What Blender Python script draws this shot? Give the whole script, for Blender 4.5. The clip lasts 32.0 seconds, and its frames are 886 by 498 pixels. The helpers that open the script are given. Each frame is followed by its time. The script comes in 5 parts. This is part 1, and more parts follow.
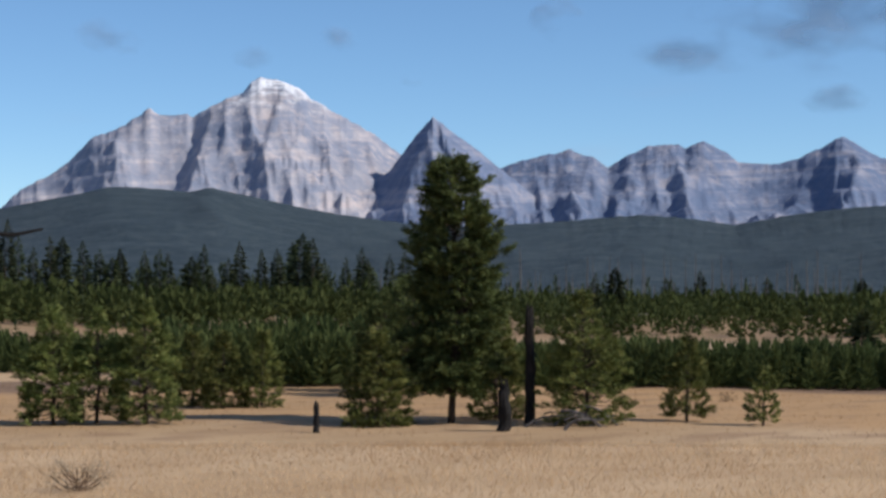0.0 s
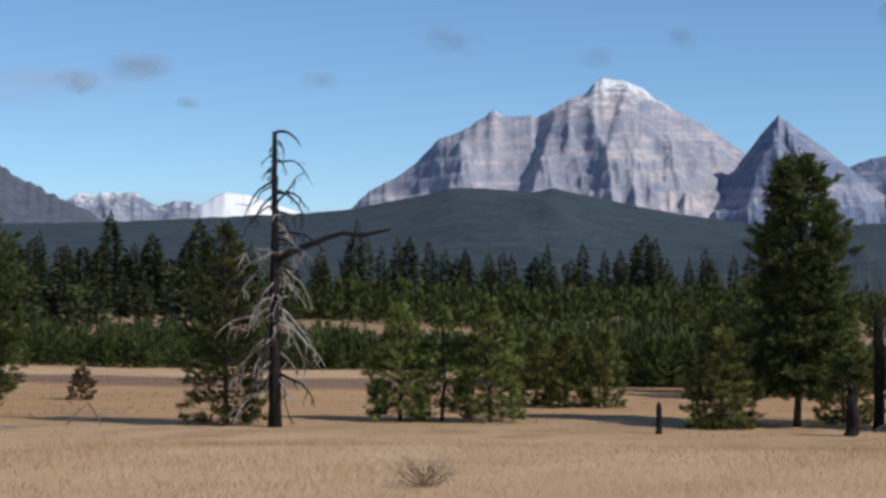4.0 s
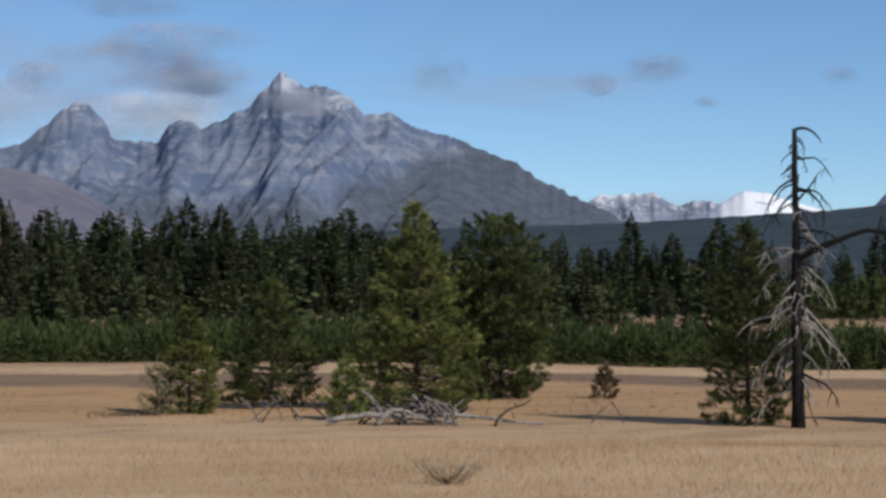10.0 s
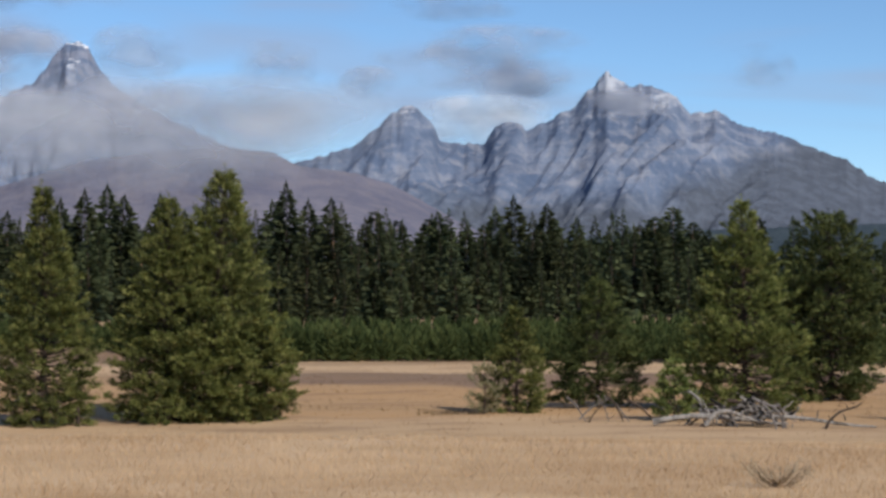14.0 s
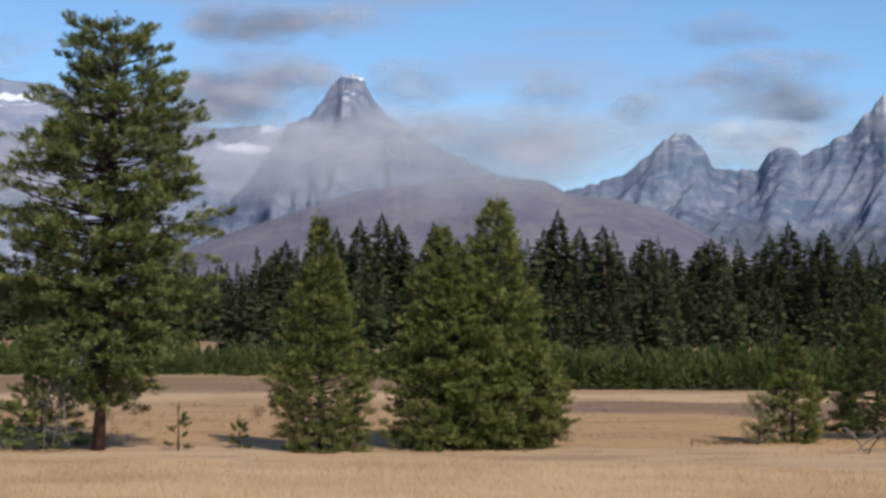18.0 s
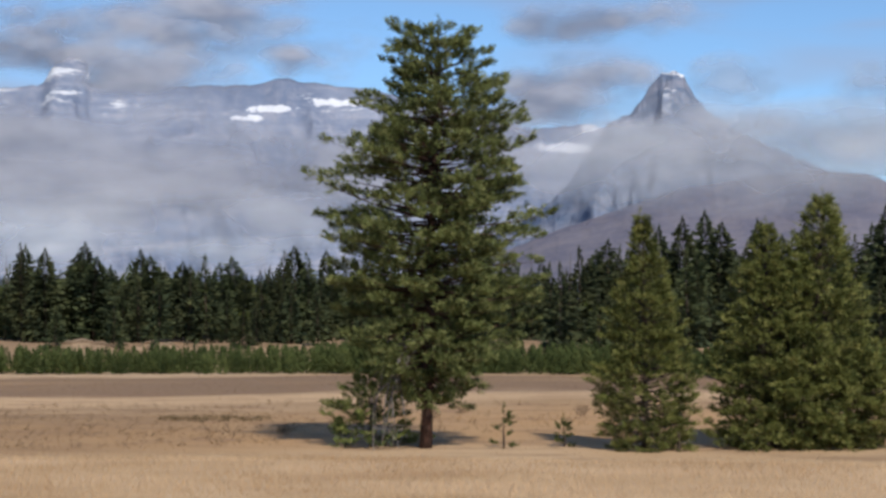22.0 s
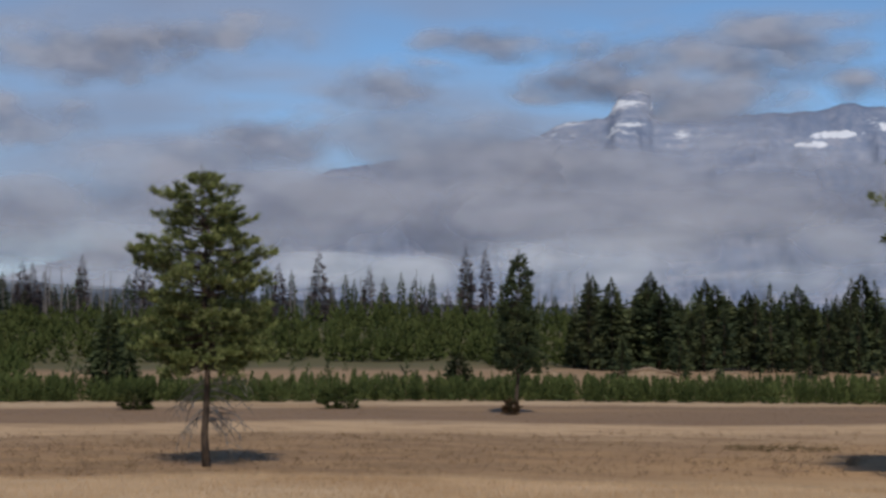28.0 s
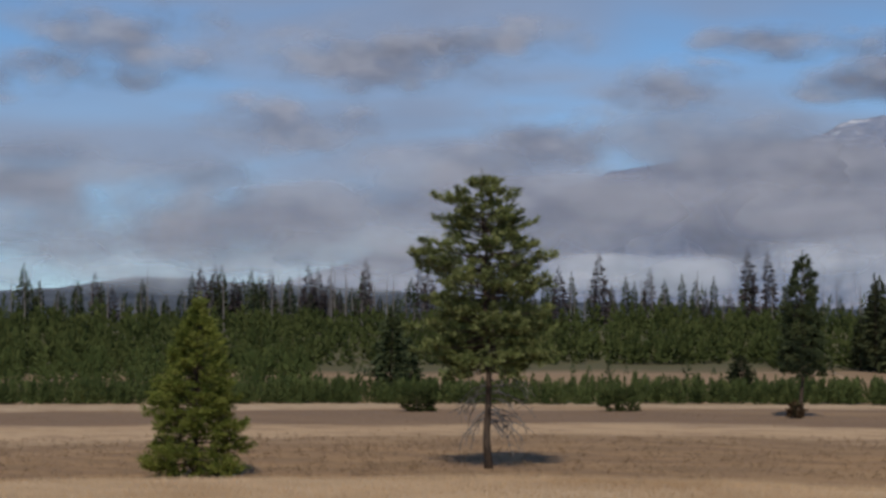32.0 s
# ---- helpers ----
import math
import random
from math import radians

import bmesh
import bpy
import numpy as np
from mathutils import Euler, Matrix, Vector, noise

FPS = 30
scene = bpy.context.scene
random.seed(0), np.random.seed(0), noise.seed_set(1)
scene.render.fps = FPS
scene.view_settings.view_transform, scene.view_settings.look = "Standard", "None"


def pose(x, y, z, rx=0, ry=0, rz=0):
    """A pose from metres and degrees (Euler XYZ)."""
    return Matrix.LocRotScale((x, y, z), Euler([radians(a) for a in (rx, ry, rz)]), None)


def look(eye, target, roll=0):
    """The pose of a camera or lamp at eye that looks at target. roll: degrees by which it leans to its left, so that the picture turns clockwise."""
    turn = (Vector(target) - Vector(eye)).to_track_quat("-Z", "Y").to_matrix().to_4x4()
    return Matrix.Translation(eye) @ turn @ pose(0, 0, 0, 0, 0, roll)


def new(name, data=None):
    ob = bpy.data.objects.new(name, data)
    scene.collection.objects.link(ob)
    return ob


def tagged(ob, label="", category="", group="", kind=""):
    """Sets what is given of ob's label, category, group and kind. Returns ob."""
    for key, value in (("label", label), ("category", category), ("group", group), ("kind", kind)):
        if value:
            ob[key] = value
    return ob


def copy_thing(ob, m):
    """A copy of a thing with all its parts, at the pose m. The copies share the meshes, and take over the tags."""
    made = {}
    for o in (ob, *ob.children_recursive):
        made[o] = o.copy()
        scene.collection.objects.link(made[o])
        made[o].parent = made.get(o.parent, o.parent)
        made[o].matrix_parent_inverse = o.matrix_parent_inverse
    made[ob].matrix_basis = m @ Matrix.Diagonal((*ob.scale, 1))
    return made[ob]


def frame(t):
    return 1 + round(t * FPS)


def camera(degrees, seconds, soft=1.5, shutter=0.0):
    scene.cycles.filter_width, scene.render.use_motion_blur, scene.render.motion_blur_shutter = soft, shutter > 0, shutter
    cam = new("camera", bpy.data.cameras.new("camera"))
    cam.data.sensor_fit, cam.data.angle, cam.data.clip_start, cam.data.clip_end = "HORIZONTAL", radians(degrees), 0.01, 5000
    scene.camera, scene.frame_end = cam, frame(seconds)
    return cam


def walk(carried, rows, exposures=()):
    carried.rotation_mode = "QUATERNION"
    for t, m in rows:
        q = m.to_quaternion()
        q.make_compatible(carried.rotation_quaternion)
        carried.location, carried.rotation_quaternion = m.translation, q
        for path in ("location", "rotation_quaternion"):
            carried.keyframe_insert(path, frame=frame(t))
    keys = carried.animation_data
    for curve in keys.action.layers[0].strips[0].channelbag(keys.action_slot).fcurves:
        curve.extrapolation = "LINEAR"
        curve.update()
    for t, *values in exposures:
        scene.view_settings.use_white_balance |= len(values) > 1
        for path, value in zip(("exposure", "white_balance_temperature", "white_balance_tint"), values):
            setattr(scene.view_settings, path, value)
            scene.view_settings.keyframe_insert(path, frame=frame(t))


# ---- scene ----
# The camera stands on a grass terrace and turns from right to left.
# Directions: a = degrees to the right of +y; height angles in degrees over the horizon.
EYE = Vector((0.0, 0.0, 4.2))
cam = camera(26.6, 32.0, soft=3.0)


def way(a, el=0.0):
    a, el = radians(a), radians(el)
    return Vector((math.sin(a) * math.cos(el), math.cos(a) * math.cos(el), math.sin(el)))


# seconds, direction, tilt, lean
ROWS = [
    (0, 39.000, 1.447, -0.00), (0.5, 37.795, 1.433, 0.11), (1, 36.525, 1.481, 0.14), (1.5, 35.159, 1.437, 0.10), (2, 33.801, 1.448, 0.16),
    (2.5, 32.499, 1.444, 0.17), (3, 31.223, 1.439, 0.20), (3.5, 29.860, 1.434, 0.29), (5.5, 25.131, 1.422, 0.31), (6, 24.109, 1.445, 0.33),
    (6.5, 22.887, 1.457, 0.53), (7, 21.379, 1.443, 0.74), (7.5, 19.801, 1.453, 0.72), (8, 18.326, 1.373, 0.54), (8.5, 17.168, 1.402, 0.43),
    (9, 15.743, 1.380, 0.29), (9.5, 14.306, 1.371, 0.09), (10, 12.744, 1.366, -0.01), (10.5, 11.169, 1.342, -0.01), (11, 10.071, 1.342, 0.01),
    (11.5, 9.033, 1.306, 0.08), (12, 7.760, 1.327, 0.08), (12.5, 6.490, 1.384, 0.03), (13, 5.316, 1.364, -0.02), (13.5, 4.188, 1.371, -0.02),
    (14, 2.808, 1.369, -0.04), (14.5, 1.445, 1.468, -0.08), (16.5, -2.360, 1.959, -0.03), (17, -3.388, 2.029, -0.05), (17.5, -4.480, 2.201, -0.02),
    (18, -5.488, 2.229, -0.00), (18.5, -6.318, 2.211, -0.10), (19, -7.422, 2.254, -0.23), (19.5, -8.510, 2.291, -0.30), (20, -9.519, 2.253, -0.41),
    (20.5, -10.596, 2.251, -0.44), (21, -12.013, 2.214, -0.37), (21.5, -13.685, 2.247, -0.33), (22, -15.317, 2.220, -0.32), (22.5, -16.639, 2.247, -0.20),
    (23, -17.848, 2.230, -0.20), (23.5, -19.260, 2.258, -0.18), (24, -20.902, 2.287, -0.16), (24.5, -22.579, 2.368, -0.11), (25, -24.139, 2.476, -0.06),
    (25.5, -25.558, 2.575, -0.08), (26, -26.974, 2.662, -0.14), (26.5, -28.306, 2.764, -0.17), (28.5, -33.625, 3.221, -0.08), (29, -34.607, 3.216, -0.13),
    (29.5, -35.593, 3.237, -0.16), (30, -36.522, 3.238, -0.18), (30.5, -37.507, 3.264, -0.14), (31, -38.616, 3.254, -0.01), (31.5, -39.824, 3.251, 0.01),
    (32, -41.002, 3.253, -0.08),
]
walk(cam, [(t, look(EYE, EYE + way(a, el) * 100, lean)) for t, a, el, lean in ROWS],
     [(0, 0.03, 6150, 11), (6, -0.15, 6150, 11), (9, -0.22, 6150, 11), (13, 0.0, 6250, 11), (19, 0.09, 6350, 11), (23, 0.07, 6300, 11), (26, -0.31, 6250, 11), (32, -0.44, 6300, 11)])

# ---- sun and sky ----
SUN_A, SUN_EL = 145.0, 40.0
sun = new("sun", bpy.data.lights.new("sun", "SUN"))
sun.data.energy, sun.data.angle, sun.data.color = 4.3, radians(2.0), (1.0, 0.92, 0.80)
sun.matrix_world = look(way(SUN_A, SUN_EL) * 50, (0, 0, 0))

world = bpy.data.worlds.new("sky")
scene.world = world
world.use_nodes = True


class Nodes:
    """Short hand for building a node tree."""

    def __init__(self, tree):
        self.t = tree
        tree.nodes.clear()

    def n(self, kind, inputs=None, operation=None, data_type=None):
        node = self.t.nodes.new("ShaderNode" + kind)
        if operation:
            node.operation = operation
        if data_type:
            node.data_type = data_type
        for k, v in (inputs or {}).items():
            sock = node.inputs[k]
            if isinstance(v, bpy.types.NodeSocket):
                self.t.links.new(v, sock)
            else:
                sock.default_value = v
        return node

    def math(self, op, a, b=0.0, clamp=False):
        node = self.n("Math", {0: a, 1: b}, operation=op)
        node.use_clamp = clamp
        return node.outputs[0]

    def noise(self, vec, scale, detail=4.0, rough=0.55, distort=0.0):
        return self.n("TexNoise", {"Vector": vec, "Scale": scale, "Detail": detail, "Roughness": rough,
                                   "Distortion": distort}).outputs["Fac"]

    def ramp(self, fac, lo, hi, to0=0.0, to1=1.0):
        node = self.n("MapRange")
        node.interpolation_type = "SMOOTHSTEP"
        for k, v in enumerate((fac, lo, hi, to0, to1)):
            if isinstance(v, bpy.types.NodeSocket):
                self.t.links.new(v, node.inputs[k])
            else:
                node.inputs[k].default_value = v
        return node.outputs[0]

    def mix(self, fac, a, b):
        m = self.n("Mix", data_type="RGBA")
        for sock, v in ((m.inputs[0], fac), (m.inputs[6], a), (m.inputs[7], b)):
            if isinstance(v, bpy.types.NodeSocket):
                self.t.links.new(v, sock)
            else:
                sock.default_value = v if not isinstance(v, tuple) or len(v) == 4 else (*v, 1)
        return m.outputs[2]

    def scaled(self, vec, s):
        return self.n("Mapping", {"Vector": vec, "Scale": s}).outputs[0]


w = Nodes(world.node_tree)
sky = w.n("TexSky")
sky.sky_type, sky.sun_disc = "NISHITA", False
sky.sun_elevation, sky.sun_rotation = radians(SUN_EL), radians(SUN_A)
sky.altitude, sky.air_density, sky.dust_density, sky.ozone_density = 2000.0, 0.9, 0.0, 4.5
where = w.n("TexCoord").outputs["Generated"]
xyz = w.n("SeparateXYZ", {0: where})
# thin high cloud, thicker towards -x, in flat streaks
streak = w.noise(w.scaled(where, (1.0, 1.0, 5.0)), 4.5, 2.5, 0.5, 0.3)
cover = w.ramp(xyz.outputs[0], 0.4, -0.7, -0.14, 0.09)
veil = w.ramp(w.math("ADD", streak, cover), 0.46, 0.76, 0.0, 0.8)
tone = w.mix(w.noise(w.scaled(where, (1.0, 1.0, 3.0)), 7.0), (2.2, 2.5, 3.4), (3.7, 4.1, 5.1))
clean = w.n("Mix", {0: 1.0}, data_type="RGBA")
clean.blend_type = "MULTIPLY"
w.t.links.new(sky.outputs[0], clean.inputs[6])
clean.inputs[7].default_value = (0.95, 1.015, 0.985, 1)
air = w.n("Background", {"Color": w.mix(veil, clean.outputs[2], tone), "Strength": 0.12})
w.n("OutputWorld", {"Surface": air.outputs[0]})


# ---- materials ----
def material(name, build, translucent=0.0, gloss=0.2):
    m = bpy.data.materials.new(name)
    m.use_nodes = True
    t = Nodes(m.node_tree)
    colour, rough, bump = build(t)
    shader = t.n("BsdfPrincipled", {"Base Color": colour, "Roughness": rough, "Specular IOR Level": gloss})
    if bump is not None:
        height, strength, distance = bump
        b = t.n("Bump", {"Height": height, "Strength": strength, "Distance": distance})
        t.t.links.new(b.outputs[0], shader.inputs["Normal"])
    out = shader.outputs[0]
    if translucent:
        tr = t.n("BsdfTranslucent", {"Color": colour})
        out = t.n("MixShader", {0: translucent, 1: out, 2: tr.outputs[0]}).outputs[0]
    t.n("OutputMaterial", {"Surface": out})
    return m


def leafy(name, c0, c1, c2, size=0.8, translucent=0.3):
    """Needles: three greens, by clump, by tree and by tuft."""
    def build(t):
        pos = t.n("NewGeometry")
        ob = t.n("ObjectInfo")
        f = t.noise(pos.outputs["Position"], size, 3.0)
        c = t.mix(t.ramp(f, 0.35, 0.65), c0, c1)
        tip = t.noise(pos.outputs["Position"], size * 2.6, 2.0)
        c = t.mix(t.ramp(tip, 0.5, 0.66, 0.0, 0.85), c, c2)
        c = t.mix(t.ramp(pos.outputs["Random Per Island"], 0.4, 1.0, 0.0, 0.3), c, c2)
        hsv = t.n("HueSaturation", {"Hue": t.ramp(ob.outputs["Random"], 0, 1, 0.485, 0.51), "Saturation": 1.0,
                                    "Value": t.ramp(ob.outputs["Random"], 0, 1, 0.8, 1.15), "Color": c})
        return hsv.outputs[0], 0.8, None
    return material(name, build, translucent, 0.06)


def woody(name, c0, c1, c2, stretch=(6, 6, 1.2), scale=3.0):
    def build(t):
        v = t.scaled(t.n("TexCoord").outputs["Object"], stretch)
        f = t.noise(v, scale, 6.0, 0.65)
        c = t.mix(t.ramp(f, 0.38, 0.62), c0, c1)
        g = t.noise(t.n("TexCoord").outputs["Object"], 1.3, 3.0)
        return t.mix(t.ramp(g, 0.5, 0.7), c, c2), 0.9, (f, 0.8, 0.03)
    return material(name, build)


PINE = leafy("pine needles", (0.038, 0.053, 0.015), (0.145, 0.168, 0.046), (0.290, 0.300, 0.102), 1.1, 0.14)
OLD_PINE = leafy("old pine needles", (0.034, 0.043, 0.016), (0.118, 0.132, 0.044), (0.240, 0.245, 0.098), 1.1, 0.13)
GREEN = leafy("bright pine needles", (0.070, 0.104, 0.020), (0.180, 0.224, 0.044), (0.290, 0.325, 0.085), 1.1, 0.28)
FIR = leafy("dark pine needles", (0.024, 0.034, 0.013), (0.075, 0.092, 0.030), (0.155, 0.170, 0.060), 1.1, 0.13)
SPRUCE = leafy("spruce needles", (0.027, 0.036, 0.021), (0.052, 0.064, 0.030), (0.094, 0.104, 0.046), 0.25, 0.16)
YOUNG = leafy("young pine needles", (0.040, 0.054, 0.019), (0.074, 0.092, 0.031), (0.115, 0.132, 0.046), 0.22, 0.3)
CARPET = leafy("carpet of young needles", (0.050, 0.068, 0.022), (0.070, 0.088, 0.028), (0.086, 0.102, 0.034), 0.1, 0.25)
RUST = leafy("dry needles", (0.085, 0.055, 0.030), (0.120, 0.070, 0.038), (0.060, 0.060, 0.030), 1.0, 0.2)
DEADTREE = leafy("bare twigs", (0.060, 0.048, 0.050), (0.085, 0.066, 0.066), (0.045, 0.040, 0.040), 0.5, 0.1)
PALE = leafy("pale dry leaves", (0.20, 0.19, 0.09), (0.32, 0.29, 0.15), (0.42, 0.38, 0.24), 2.0, 0.3)
SCRUB = leafy("grey scrub", (0.19, 0.125, 0.075), (0.29, 0.20, 0.12), (0.13, 0.085, 0.055), 0.7, 0.15)
WEED = leafy("dead weed stalks", (0.33, 0.26, 0.18), (0.43, 0.35, 0.25), (0.24, 0.19, 0.135), 3.0, 0.2)
BARK = woody("pine bark", (0.030, 0.022, 0.017), (0.085, 0.060, 0.044), (0.050, 0.036, 0.028))
CHAR = woody("charred bark", (0.008, 0.007, 0.007), (0.019, 0.017, 0.016), (0.034, 0.026, 0.022))
GREYWOOD = woody("weathered grey wood", (0.16, 0.145, 0.13), (0.34, 0.31, 0.275), (0.08, 0.07, 0.062), (3, 3, 3))
SILVER = woody("silvered snag wood", (0.10, 0.09, 0.085), (0.19, 0.17, 0.155), (0.065, 0.055, 0.05))
REDBARK = woody("orange bark", (0.22, 0.13, 0.075), (0.36, 0.24, 0.15), (0.14, 0.085, 0.055))


def belts_colour(t, pos, tan, pale):
    """Belts of the meadow: ochre grass, pale hay, a grey-brown sedge belt, and pale gravel by the far edge."""
    big = t.noise(t.scaled(pos, (0.35, 1.0, 1.0)), 0.06, 5.0, 0.6)
    wander = t.noise(pos, 0.035, 3.0, 0.5)
    dist = t.math("ADD", t.n("VectorMath", {0: t.scaled(pos, (1, 1, 0))}, operation="LENGTH").outputs["Value"],
                  t.math("MULTIPLY", t.math("SUBTRACT", wander, 0.5), 40.0))
    c = t.mix(t.ramp(big, 0.36, 0.62), tan, pale)
    ochre = t.math("MULTIPLY", t.ramp(dist, 56, 66), t.ramp(dist, 98, 84))
    c = t.mix(t.math("MULTIPLY", ochre, t.ramp(big, 0.3, 0.6, 0.25, 0.85)), c, (0.39, 0.228, 0.100))
    # brown mottled ground towards -x
    west = t.ramp(t.n("SeparateXYZ", {0: pos}).outputs[0], -18.0, -42.0)
    mottle = t.noise(t.scaled(pos, (0.6, 1.0, 1.0)), 0.3, 5.0, 0.65)
    belt = t.math("MULTIPLY", t.ramp(dist, 58, 66), t.ramp(dist, 104, 94))
    c = t.mix(t.math("MULTIPLY", t.math("MULTIPLY", belt, west), t.ramp(mottle, 0.35, 0.62, 0.35, 0.95)), c, (0.235, 0.146, 0.076))
    sedge = t.math("MULTIPLY", t.ramp(dist, 112, 119), t.ramp(dist, 150, 141))
    c = t.mix(t.math("MULTIPLY", sedge, t.ramp(big, 0.25, 0.5, 0.4, 0.95)), c, (0.20, 0.127, 0.076))
    hay = t.math("MULTIPLY", t.ramp(dist, 96, 101), t.ramp(dist, 116, 110))
    c = t.mix(t.math("MULTIPLY", hay, 0.7), c, (0.50, 0.34, 0.195))
    # the same sedge belt, nearer, towards +x
    east = t.ramp(t.n("SeparateXYZ", {0: pos}).outputs[0], -16.0, -4.0)
    near = t.math("MULTIPLY", t.math("MULTIPLY", t.ramp(dist, 84, 89), t.ramp(dist, 101, 97)), east)
    c = t.mix(t.math("MULTIPLY", near, t.ramp(big, 0.25, 0.5, 0.5, 0.95)), c, (0.17, 0.108, 0.072))
    gravel = t.math("MULTIPLY", t.ramp(dist, 148, 154), t.ramp(dist, 172, 164))
    bank = t.ramp(dist, 164, 176)
    c = t.mix(t.math("MULTIPLY", bank, 0.8), c, (0.25, 0.165, 0.095))
    return t.mix(t.math("MULTIPLY", gravel, 0.5), c, (0.46, 0.35, 0.23)), dist


def blades(name, c0, c1, c2, belts=False):
    def build(t):
        g = t.n("NewGeometry")
        pos = g.outputs["Position"]
        if belts:
            c, _ = belts_colour(t, pos, c0, c1)
        else:
            f = t.noise(t.scaled(pos, (0.6, 1, 0.3)), 0.5, 5.0)
            c = t.mix(t.ramp(f, 0.35, 0.65), c0, c1)
        c = t.mix(t.ramp(g.outputs["Random Per Island"], 0.3, 1.0, 0.0, 0.28 if not belts else 0.14), c, c2)
        return c, 0.8, None
    return material(name, build, 0.5, 0.08)


GRASS = blades("dry grass", (0.50, 0.335, 0.185), (0.70, 0.515, 0.32), (0.80, 0.62, 0.42))
MEADOW = blades("short meadow grass", (0.36, 0.235, 0.125), (0.49, 0.342, 0.205), (0.58, 0.415, 0.265), True)


def ground_build(t):
    pos = t.n("NewGeometry").outputs["Position"]
    mid = t.noise(t.scaled(pos, (0.5, 1.2, 1.0)), 0.45, 5.0, 0.6, 0.5)
    fine = t.noise(pos, 9.0, 4.0, 0.7)
    c, dist = belts_colour(t, pos, (0.36, 0.235, 0.125), (0.49, 0.342, 0.205))
    c = t.mix(t.ramp(mid, 0.48, 0.66, 0.0, 0.6), c, (0.235, 0.14, 0.080))
    c = t.mix(t.ramp(fine, 0.45, 0.75, 0.0, 0.16), c, (0.50, 0.37, 0.23))
    near = t.n("VectorMath", {0: t.scaled(pos, (1, 1, 0))}, operation="LENGTH").outputs["Value"]
    c = t.mix(t.ramp(near, 40, 32, 0.0, 0.85), c, t.mix(t.ramp(mid, 0.35, 0.65), (0.42, 0.28, 0.155), (0.56, 0.40, 0.245)))
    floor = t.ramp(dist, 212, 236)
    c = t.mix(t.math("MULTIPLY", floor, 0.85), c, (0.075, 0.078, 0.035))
    return c, 0.95, (mid, 0.5, 0.2)


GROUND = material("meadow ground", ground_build)


